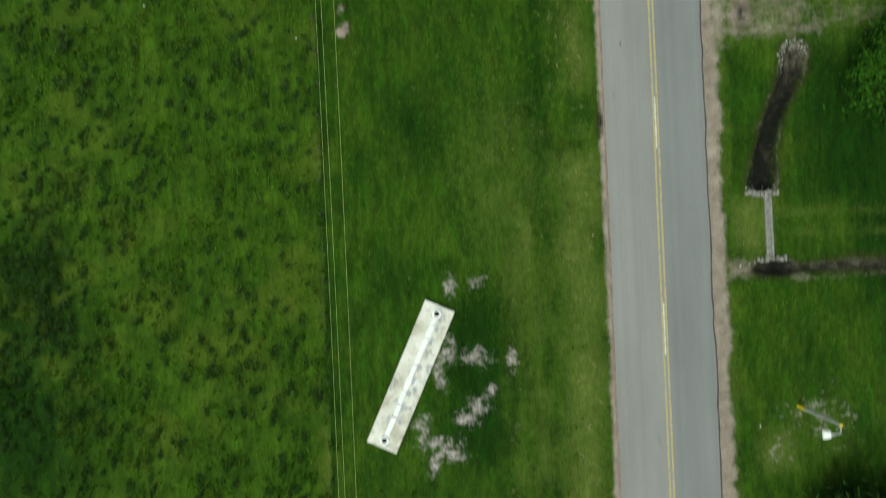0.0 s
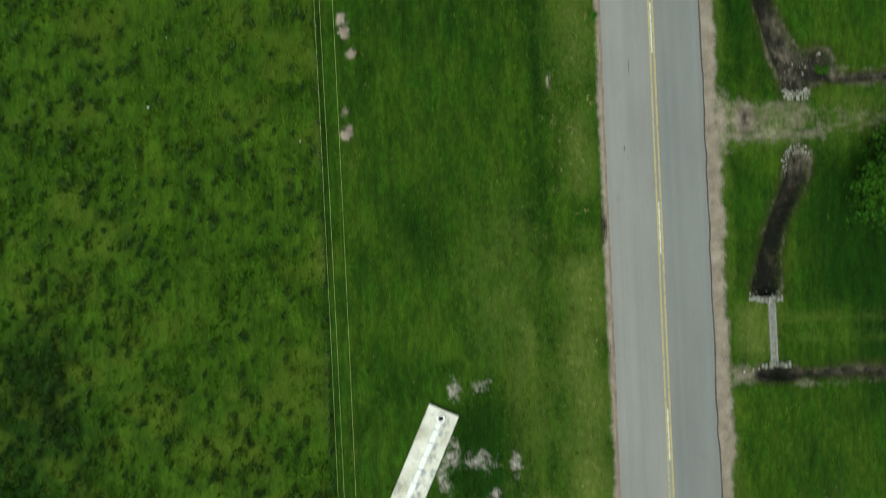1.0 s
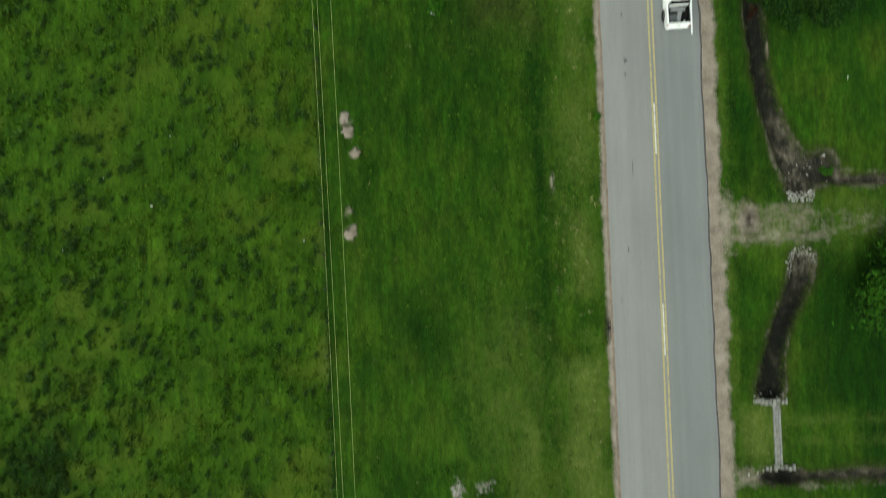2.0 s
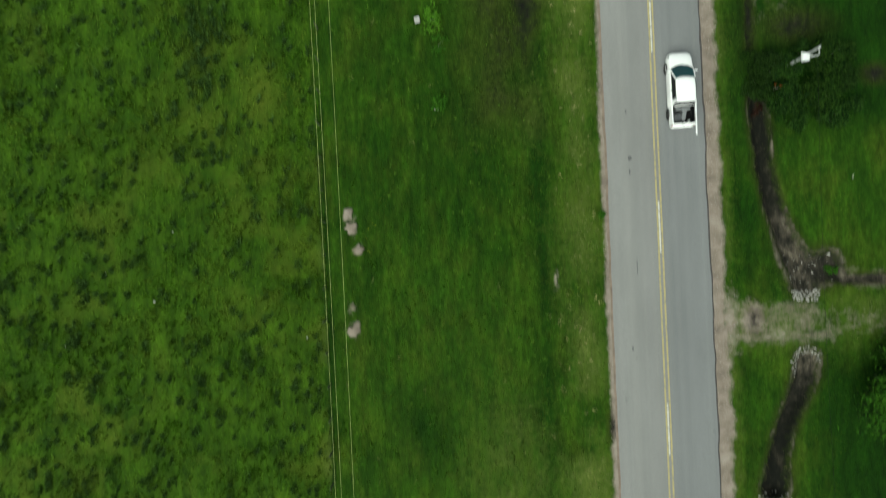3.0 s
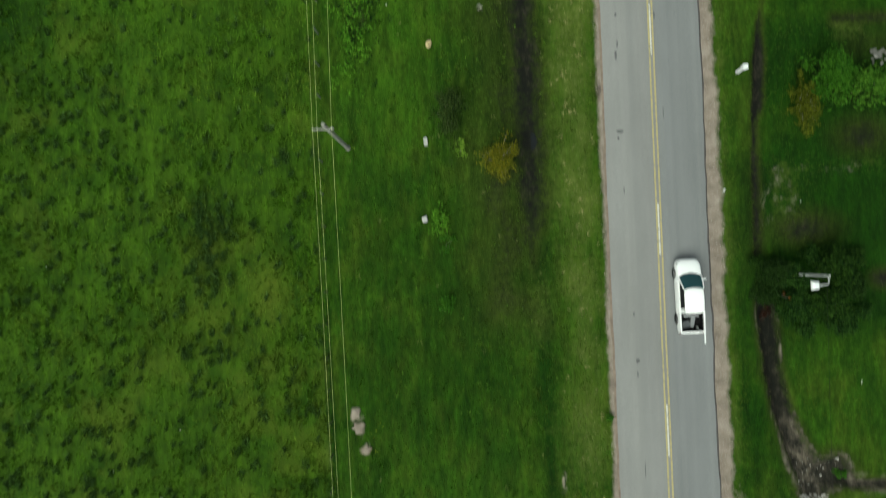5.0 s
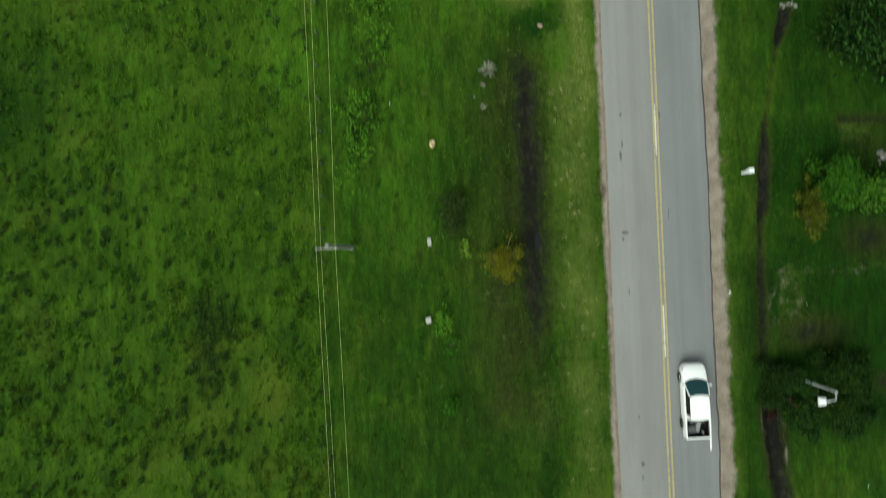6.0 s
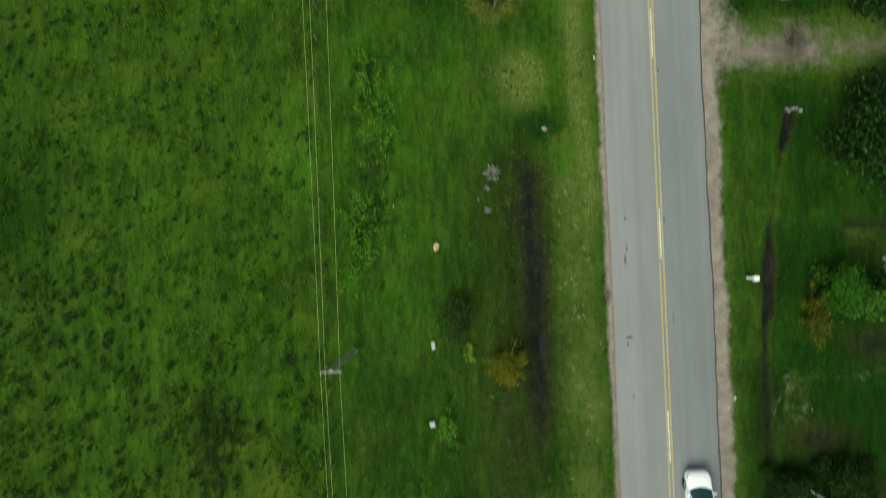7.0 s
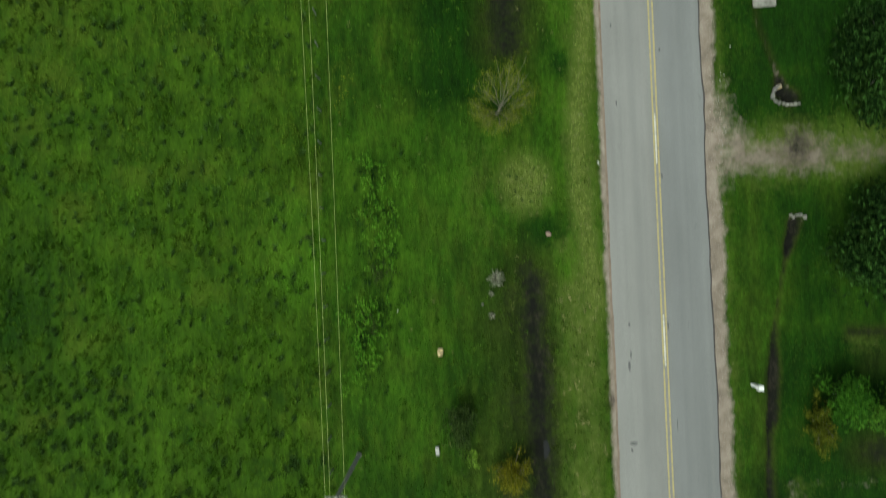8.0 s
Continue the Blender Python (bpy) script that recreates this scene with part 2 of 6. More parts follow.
def concrete_material(name, lo, hi, size=0.8, soot=0.0):
    m, nt, b = material(name, 0.88, 0.0, 0.25)
    stain = ramp_of(nt, noise_of(nt, size, 7, 0.68), [(0.28, lo), (0.5, tuple((a + c) / 2 for a, c in zip(lo, hi))), (0.68, hi)])
    if soot:
        dark = ramp_of(nt, noise_of(nt, 0.45, 5, 0.6), [(0.52, (0, 0, 0)), (0.68, (1, 1, 1))])
        stain = mix(nt, maths(nt, "MULTIPLY", dark, soot), stain, (0.19, 0.20, 0.21))
        tan = ramp_of(nt, noise_of(nt, 1.3, 5, 0.6), [(0.50, (0, 0, 0)), (0.62, (1, 1, 1))])
        stain = mix(nt, maths(nt, "MULTIPLY", tan, 0.6), stain, (0.36, 0.325, 0.245))
    nt.links.new(stain, b.inputs["Base Color"])
    bump(nt, b, noise_of(nt, 0.05, 5), 0.3, 0.008)
    return m


def glass_material(name, c):
    m, nt, b = material(name, 0.06, 0.0, 0.35)
    b.inputs["Base Color"].default_value = (*c, 1)
    return m


GROUND = ground_material()
ASPHALT = asphalt_material()
YELLOW = paint_material("yellow_road_paint", (0.40, 0.335, 0.155), 0.34)
WHITE_LINE = paint_material("white_road_paint", (0.55, 0.55, 0.50), 0.34)
SLAB_CONCRETE = concrete_material("pale_concrete", (0.47, 0.46, 0.38), (0.82, 0.81, 0.76), 0.9, 0.8)
OLD_CONCRETE = concrete_material("old_concrete", (0.10, 0.10, 0.085), (0.33, 0.325, 0.295), 0.3)
SMUDGE_GREY = simple("smudge_grey_concrete", (0.35, 0.36, 0.39), 0.9, vary=0.5, size=0.14)
MID_CONCRETE = concrete_material("grey_concrete", (0.12, 0.118, 0.105), (0.27, 0.265, 0.25), 0.25)
PALE_CONCRETE = concrete_material("bleached_concrete", (0.12, 0.118, 0.108), (0.31, 0.305, 0.29), 0.3)
WHITEWASH = simple("whitewash", (0.80, 0.81, 0.81), 0.8, vary=0.08)
WHITE_PAINT = simple("white_car_paint", (0.93, 0.935, 0.94), 0.22, vary=0.015, spec=0.5, relief=0)
GLASS = glass_material("teal_glass", (0.045, 0.125, 0.138))
DARK_GLASS = glass_material("black_glass", (0.004, 0.005, 0.006))
RUBBER = simple("tyre_rubber", (0.018, 0.018, 0.018), 0.9, size=0.1)
BLACK_PLASTIC = simple("black_plastic", (0.011, 0.011, 0.012), 0.85, size=0.1, spec=0.06)
STEEL = simple("galvanised_steel", (0.46, 0.47, 0.47), 0.55, 0.15, size=0.2)
DARK_STEEL = simple("dark_wheel_steel", (0.05, 0.05, 0.052), 0.6, 0.3, size=0.1)
YELLOW_PAINT = simple("yellow_post_paint", (0.76, 0.58, 0.02), 0.6, vary=0.15)
ENAMEL = simple("white_enamel", (0.82, 0.84, 0.84), 0.35, vary=0.04, spec=0.5, relief=0)
HEADLIGHT = simple("headlight_glass", (0.16, 0.17, 0.18), 0.15, vary=0.1, relief=0)
LAMP_GLASS = simple("frosted_glass", (0.55, 0.57, 0.55), 0.3, vary=0.05, relief=0)
POLE_WOOD = simple("weathered_pole_wood", (0.26, 0.255, 0.235), 0.9, vary=0.3, size=0.15)
POST_WOOD = simple("grey_post_wood", (0.10, 0.12, 0.09), 0.9, vary=0.35, size=0.1)
OLD_POST = simple("mossy_post_wood", (0.06, 0.075, 0.04), 0.95, vary=0.35, size=0.1)
CABLE = simple("weathered_cable", (0.60, 0.70, 0.27), 0.75, 0.0, vary=0.1, spec=0.1)
PORCELAIN = simple("porcelain", (0.35, 0.34, 0.33), 0.3)
STONE = simple("field_stone", (0.15, 0.147, 0.132), 0.9, vary=0.4, size=0.12, relief=0.4)
WHITE_STONE = simple("white_stone", (0.40, 0.40, 0.38), 0.9, vary=0.12, size=0.1)
PALE_STONE = simple("pale_rubble", (0.31, 0.30, 0.275), 0.9, vary=0.35, size=0.1, relief=0.4)
SAND_STONE = simple("sandstone", (0.56, 0.44, 0.24), 0.9, vary=0.2, size=0.1)
THIN_BARK = simple("olive_grey_bark", (0.125, 0.120, 0.085), 0.9, vary=0.4, size=0.2)
BARK = simple("grey_bark", (0.20, 0.185, 0.16), 0.9, vary=0.35, size=0.1, relief=0.4)
PAPER = simple("white_plastic_scrap", (0.62, 0.63, 0.60), 0.5, vary=0.06, size=0.1)
WATER = material("ditch_water", 0.15, 0.0, 0.25)[0]
WATER.node_tree.nodes["Principled BSDF"].inputs["Base Color"].default_value = (0.010, 0.012, 0.012, 1)
PEBBLE = simple("gravel", (0.34, 0.30, 0.25), 0.95, vary=0.4, size=0.08)

FIELD_GRASS = grass_material("field_grass", (0.018, 0.054, 0.003), (0.066, 0.146, 0.008), (0.070, 0.126, 0.011), 0.9, (0.088, 0.124, 0.014), 0.38)
RUSH = leafy("dark_rush", (0.017, 0.046, 0.010), (0.050, 0.096, 0.021), 0.8, 1.5)
RUSH_TIP = leafy("pale_rush_tips", (0.040, 0.090, 0.018), (0.100, 0.175, 0.045), 0.85, 1.0)
LAWN_GRASS = grass_material("lawn_grass", (0.011, 0.040, 0.003), (0.046, 0.114, 0.006), (0.058, 0.094, 0.009), 1.5)
FLECK = leafy("young_grass", (0.030, 0.080, 0.006), (0.085, 0.150, 0.016), 0.85, 0.6)
BANK_GRASS = leafy("withered_bank_grass", (0.030, 0.038, 0.012), (0.10, 0.095, 0.045), 0.9, 0.5)
PALE_GRASS = leafy("pale_trodden_grass", (0.105, 0.150, 0.026), (0.22, 0.265, 0.075), 0.85, 0.8)
DRY_GRASS = leafy("dry_grass", (0.065, 0.090, 0.022), (0.19, 0.19, 0.075), 0.85, 1.0)
# few bright leaves among near-black ones: highlights and dark gaps put into the colour
LEAF_DARK = leafy("dark_green_leaves", (0.004, 0.015, 0.002), (0.070, 0.165, 0.030), 0.5, 0.7, stops=(0.52, 0.98))
LEAF_MOSS = leafy("mossy_green_leaves", (0.004, 0.015, 0.002), (0.034, 0.076, 0.009), 0.8, 0.6, stops=(0.35, 1.0))
# very dark green; inside other crowns it also paints the shade between leaves
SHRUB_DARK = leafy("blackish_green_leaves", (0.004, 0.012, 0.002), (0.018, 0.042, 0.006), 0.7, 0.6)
LEAF_DEEP = leafy("deep_green_leaves", (0.005, 0.018, 0.003), (0.034, 0.082, 0.010), 0.6, 0.5, stops=(0.4, 1.0))
LEAF_GREEN = leafy("green_leaves", (0.012, 0.048, 0.004), (0.046, 0.128, 0.009), 0.75, 0.7)
LEAF_LIGHT = leafy("light_green_leaves", (0.016, 0.062, 0.005), (0.070, 0.158, 0.014), 0.75, 0.6)
LEAF_WEED = leafy("weed_leaves", (0.026, 0.100, 0.005), (0.105, 0.230, 0.018), 0.6, 0.5)
LEAF_OLIVE = leafy("olive_leaves", (0.018, 0.034, 0.003), (0.095, 0.105, 0.008), 0.6, 0.6)
LEAF_OCHRE = leafy("ochre_leaves", (0.030, 0.045, 0.004), (0.165, 0.155, 0.010), 0.6, 0.5)
LEAF_BROWN = leafy("dusky_brown_leaves", (0.010, 0.024, 0.005), (0.044, 0.070, 0.014), 0.7, 0.5)
LEAF_YELLOW = leafy("sparse_yellow_leaves", (0.050, 0.085, 0.008), (0.170, 0.190, 0.018), 0.6, 0.7)
LEAF_LIME = leafy("lime_leaves", (0.06, 0.13, 0.01), (0.16, 0.26, 0.03), 0.5, 0.3)
VERGE_STRAW = leafy("tan_straw", (0.15, 0.14, 0.055), (0.33, 0.30, 0.14), 0.8, 0.4)
STRAW = leafy("bleached_straw", (0.16, 0.17, 0.12), (0.36, 0.37, 0.28), 0.8, 0.4)
PETAL = leafy("yellow_petals", (0.16, 0.17, 0.01), (0.40, 0.38, 0.03), 0.6, 0.3)

# ---------------------------------------------------------------- the lie of the land
ROAD_L, ROAD_R, FENCE_X = 8.66, 14.46, -8.35

# ditches: centre points (x, y), each with half its width and its depth
DITCHES = {}
DITCHES["upper"] = [(19.85, 11.25, 0.66, 0.45), (19.5, 9.9, 0.62, 0.6), (18.95, 8.6, 0.56, 0.6), (18.25, 7.0, 0.52, 0.6), (17.9, 5.5, 0.55, 0.6), (17.66, 3.85, 0.74, 0.65)]
DITCHES["cross"] = [(16.9, -1.35, 0.30, 0.22), (17.4, -1.35, 0.44, 0.5), (18.7, -1.30, 0.44, 0.52), (19.7, -1.32, 0.26, 0.26), (20.6, -1.35, 0.32, 0.26), (22.2, -1.3, 0.36, 0.26), (34.0, -1.3, 0.36, 0.26)]
DITCHES["long"] = [(17.6, 28.2, 0.25, 0.2), (17.66, 26.3, 0.50, 0.55), (17.85, 22.8, 0.46, 0.6), (18.3, 20.5, 0.48, 0.6), (18.95, 18.2, 0.60, 0.55), (19.55, 17.0, 0.78, 0.48), (19.85, 15.8, 0.74, 0.44)]
DITCHES["elbow"] = [(19.9, 16.3, 0.7, 0.42), (20.5, 16.55, 0.90, 0.42), (21.2, 16.65, 0.88, 0.40), (22.3, 15.92, 0.25, 0.33)]
DITCHES["branch"] = [(22.2, 15.9, 0.27, 0.3), (34.0, 15.95, 0.27, 0.3)]
DITCHES["trickle"] = [(17.35, 29.5, 0.30, 0.22), (17.4, 31.5, 0.26, 0.25), (17.4, 35.4, 0.22, 0.25), (17.51, 37.4, 0.20, 0.24), (17.73, 38.7, 0.28, 0.33), (17.92, 41.2, 0.30, 0.33), (18.03, 43.0, 0.17, 0.24), (18.2, 44.2, 0.10, 0.2), (18.66, 46.7, 0.12, 0.2), (18.86, 47.7, 0.11, 0.2), (19.05, 48.4, 0.24, 0.34), (19.35, 49.4, 0.29, 0.45), (19.5, 49.9, 0.30, 0.45)]
DITCHES["far"] = [(19.55, 57.25, 0.42, 0.42), (19.1, 57.6, 0.35, 0.4), (18.9, 58.8, 0.16, 0.2), (17.9, 61.8, 0.18, 0.17), (17.4, 70.0, 0.18, 0.15)]
# the wet hollow beside the road: x, y, half width, wetness
HOLLOW = [(4.0, 29.0, 0.5, 0.30), (4.2, 33.0, 0.95, 0.70), (4.2, 38.0, 1.05, 0.76), (4.15, 41.6, 1.0, 0.76), (4.0, 47.0, 1.05, 0.70), (3.7, 49.2, 0.8, 0.25), (3.6, 50.6, 0.5, 0.05), (3.2, 59.6, 0.8, 0.1), (3.0, 61.0, 1.4, 0.66), (3.0, 68.0, 1.4, 0.66)]


def along(x, y, line):
    """How far, in half widths, the places lie from a line of (x, y, half width, value), and the value there."""
    far, val = np.full(np.shape(x), 99.0), np.zeros(np.shape(x))
    for (ax, ay, aw, av), (bx, by, bw, bv) in zip(line, line[1:]):
        dx, dy = bx - ax, by - ay
        t = np.clip(((x - ax) * dx + (y - ay) * dy) / (dx * dx + dy * dy), 0, 1)
        d = np.hypot(x - ax - t * dx, y - ay - t * dy) / (aw + (bw - aw) * t)
        val = np.where(d < far, av + (bv - av) * t, val)
        far = np.minimum(far, d)
    return far, val


def spot(x, y, cx, cy, rx, ry):
    """1 in the middle of a patch, 0.5 at its edge, falling to 0."""
    return np.clip(1.0 - 0.5 * np.hypot((x - cx) / rx, (y - cy) / ry), 0, 1)


def strip(x, y, x0, x1, y0, y1, soft=0.4):
    return np.clip(0.5 + np.minimum.reduce([x - x0, x1 - x, y - y0, y1 - y]) / soft * 0.5, 0, 1)


def most(*masks):
    return np.maximum.reduce(masks)


def wobble(x, y):
    return 0.28 * (vnoise(x, y, 0.9, 3) - 0.5) + 0.18 * (vnoise(x, y, 0.35, 4) - 0.5)


def ditch_at(x, y):
    drop, wet = np.zeros(np.shape(x)), np.zeros(np.shape(x))
    for name, line in DITCHES.items():
        d, depth = along(x, y, line)
        d = d + wobble(x, y) * 0.8
        drop = np.maximum(drop, depth * (1 - ramp(d, 0.25, 1.15)))
        if name == "trickle":
            d = d + 1.5 * (vnoise(x, y, 0.8, 59) - 0.4) * ramp(y, 42.2, 43.2) * (1 - ramp(y, 47.6, 48.4))
        wet = np.maximum(wet, np.clip(1.05 - 0.5 * d, 0, 1) * (0.30 + 0.70 * ramp(depth, 0.12, 0.34)))
    d, v = along(x, y, HOLLOW)
    d = d + wobble(x, y) * 1.4
    drop = np.maximum(drop, 0.28 * (1 - ramp(d, 0.0, 2.2)) * ramp(v, -0.2, 0.5))
    wet = np.maximum(wet, np.clip(1.0 - 0.5 * d, 0, 1) * v)
    return drop, wet


def height(x, y):
    x, y = np.asarray(x, float), np.asarray(y, float)
    near = (x > -60) & (x < 60)
    z = 0.10 * (vnoise(x, y, 5.0, 1) - 0.5) + 0.05 * (vnoise(x, y, 1.1, 2) - 0.5)
    z = z + np.where(x < FENCE_X, 0.09 * (vnoise(x, y, 0.7, 8) - 0.5), 0)
    level = most(strip(x, y, ROAD_L - 0.9, ROAD_R + 1.2, -3000, 3000, 0.8), strip(x, y, 14, 27, 11.9, 15.2, 0.8) * 0.8, strip(x, y, 14, 27, 52.3, 55.5, 0.8) * 0.8)
    z = z * (1 - level) - 0.02
    drop, _ = ditch_at(x, y)
    return np.where(near, z - drop, z)


def trodden(x, y):
    """A pale trodden line that leaves the road's edge."""
    line_x = np.interp(y, [43, 48, 50, 52, 56, 62, 70], [7.9, 7.5, 7.3, 7.1, 7.0, 7.7, 8.0])
    return np.clip(1.15 - np.abs(x - line_x) / (0.95 + 0.3 * vnoise(x, y, 2.0, 51)), 0, 1) * ramp(y, 42, 46)


def covers(x, y):
    """Where bare earth, dry grass, mud and some painted shade lie: about 1 inside, 0.5 at the edge, 0 outside."""
    n1 = vnoise(x, y, 1.3, 11)
    pale_line = trodden(x, y)
    # driveways and gravel shoulders
    way1 = most(strip(x, y, 14.9, 20.8, 12.4, 14.7, 0.9) * (0.44 + 0.30 * vnoise(x, y, 1.3, 72)), strip(x, y, 15.2, 21.5, 12.3, 13.1, 0.7) * 0.76, strip(x, y, 15.2, 20.6, 13.9, 14.7, 0.7) * 0.72, strip(x, y, 20, 60, 12.3, 14.6, 0.9) * 0.40, spot(x, y, 15.4, 13.6, 0.75, 1.9) * 0.85, spot(x, y, 16.8, 13.8, 0.8, 0.9))
    way2 = most(strip(x, y, 14.9, 22, 52.6, 54.95, 1.0) * 0.74, strip(x, y, 20, 60, 52.7, 54.9, 1.0) * 0.55, spot(x, y, 15.0, 55.0, 1.25, 3.0) * 0.9, spot(x, y, 16.3, 54.4, 1.3, 1.5) * 0.8, spot(x, y, 19.9, 54.2, 1.2, 1.2) * 0.8)
    edge_r = 15.30 + 0.35 * (vnoise(y, y * 0, 2.2, 5) - 0.5) + 0.2 * (vnoise(y, y * 0, 0.6, 6) - 0.5)
    edge_l = 8.36 + 0.14 * (vnoise(y, y * 0, 1.4, 7) - 0.5)
    shoulder = most(np.clip(0.55 + (edge_r - x) / 0.7, 0, 1) * (x > 11), np.clip(0.55 + (x - edge_l) / 0.5, 0, 1) * (x < 12))
    # bare earth round the slab
    chalk = np.zeros(np.shape(x))
    for cx, cy, rx, ry in ((-0.85, -1.7, 0.4, 0.5), (0.7, -1.5, 0.45, 0.3), (0.55, -5.9, 0.65, 0.5), (-1.25, -5.6, 0.4, 0.75), (-1.8, -6.9, 0.4, 0.8),
                           (0.55, -8.8, 0.55, 0.55), (-0.25, -9.6, 0.6, 0.4), (-2.9, -10.2, 0.45, 0.8), (-1.3, -11.5, 0.85, 0.55), (-2.3, -12.3, 0.35, 0.45),
                           (2.6, -6.3, 0.25, 0.7), (1.3, -7.9, 0.25, 0.35), (-2.2, -11.0, 0.5, 0.5)):
        chalk = np.maximum(chalk, spot(x, y, cx, cy, rx * 1.3, ry * 1.25) * 0.84)
    chalk = most(chalk, spot(x, y, 20.6, -10.2, 1.9, 1.5) * 0.48, spot(x, y, 18.6, -9.7, 1.1, 0.8) * 0.46, spot(x, y, 18.0, -12.0, 1.2, 1.0) * 0.45)
    bare = np.zeros(np.shape(x))
    for cx, cy, rx, ry in ((-6.8, 20.45, 0.4, 0.85), (-6.3, 18.8, 0.38, 0.36), (-6.8, 13.95, 0.5, 0.55), (-6.85, 15.3, 0.3, 0.5), (5.4, 16.5, 0.24, 0.55)):
        bare = np.maximum(bare, spot(x, y, cx, cy, rx, ry) * 0.62)
    # ditch banks
    _, wet = ditch_at(x, y)
    bank = np.clip(0.72 - np.abs(wet - 0.45) * 2.8, 0, 1) * (x > 15) * (0.30 + 0.75 * vnoise(x, y, 1.2, 14)) * (1 - strip(x, y, 15, 21, 30, 49, 1.0))
    dirt = most(pale_line * 0.22, strip(x, y, 2.6, 4.9, 51.4, 54.2, 1.5) * (0.20 + 0.26 * vnoise(x, y, 1.0, 58)), strip(x, y, 17.7, 20.0, 31.0, 34.9, 1.2) * (0.18 + 0.36 * vnoise(x, y * 0.2, 0.4, 52)), strip(x, y, 19.4, 25, 34.1, 34.9, 0.9) * (0.12 + 0.46 * vnoise(x, y, 0.7, 60)), way1, way2, shoulder, bare, bank * 1.0, strip(x, y, 22.3, 60, 16.28, 16.55, 0.4) * (0.45 + 0.4 * vnoise(x, y, 0.5, 73)), strip(x, y, 22.3, 60, 15.25, 15.55, 0.4) * (0.35 + 0.4 * vnoise(x, y, 0.5, 74)), strip(x, y, 2.4, 3.4, -11, 1, 0.9) * (0.10 + 0.36 * vnoise(x, y * 0.4, 0.5, 75)), strip(x, y, 15.3, 17.2, -1.95, -0.7, 0.7) * 0.72, strip(x, y, 18.2, 30, -2.1, -1.7, 0.5) * 0.55, spot(x, y, 22.8, -1.5, 2.0, 0.7) * (0.25 + 0.3 * vnoise(x, y, 0.6, 64)), spot(x, y, 19.6, -1.9, 0.8, 0.3) * 0.7)
    # dry and yellowed grass
    verge = most(strip(x, y, 5.8, 8.4, -400, 400, 2.4) * (0.25 + 0.75 * vnoise(x, y, 1.9, 12)), strip(x, y, 5.5, 8.4, 30, 50, 1.0) * (0.35 + 0.6 * vnoise(x, y, 1.2, 18)))
    verge = most(verge, pale_line * 0.9, strip(x, y, 15.2, 15.9, -400, 400, 0.7) * 0.7)
    dry = most(verge, spot(x, y, 3.8, 52.8, 1.25, 1.5) * 1.35, strip(x, y, 17.8, 20.2, 30.8, 35.0, 1.4) * (0.30 + 0.45 * vnoise(x, y * 0.3, 0.5, 77)), strip(x, y, 19.6, 25, 34.25, 34.9, 0.7) * 0.45,
               spot(x, y, 18.0, -12.0, 1.4, 1.2) * 0.95, spot(x, y, 20.6, -10.4, 2.0, 1.8) * 0.7, strip(x, y, 18.4, 27, 1.55, 2.2, 0.7) * 0.72, strip(x, y, 18.4, 27, 0.4, 1.0, 0.7) * 0.68,
               strip(x, y, 15.6, 17.6, -0.6, 3.0, 0.7) * 0.9, strip(x, y, 6.5, 8.4, -3, 8, 1.2) * (0.45 + 0.6 * vnoise(x, y * 0.5, 1.1, 71)), strip(x, y, 17.2, 18.5, -0.6, 3.0, 0.5) * 0.75, strip(x, y, 22.3, 24.2, 42.2, 43.1, 0.6) * 0.75, strip(x, y, 18.3, 20.2, 36.0, 43.0, 1.5) * 0.25, strip(x, y, 15, 26, 11.8, 15.4, 1.2) * 0.6,
               strip(x, y, 15, 26, 52.0, 56.0, 1.2) * 0.7, spot(x, y, 2.2, 4.2, 2.6, 4.5) * 0.55, (x < FENCE_X) * (0.54 + 0.24 * (1 - ramp(y, 8, 30))) * ramp(0.6 * vnoise(x, y, 2.6, 13) + 0.4 * vnoise(x, y, 0.8, 56), 0.25, 0.85), spot(x, y, -11.9, 28.0, 1.1, 2.0) * 1.1, spot(x, y, 4.5, 27.0, 1.6, 3.0) * 0.45)
    dry = dry * (0.6 + 0.6 * n1)
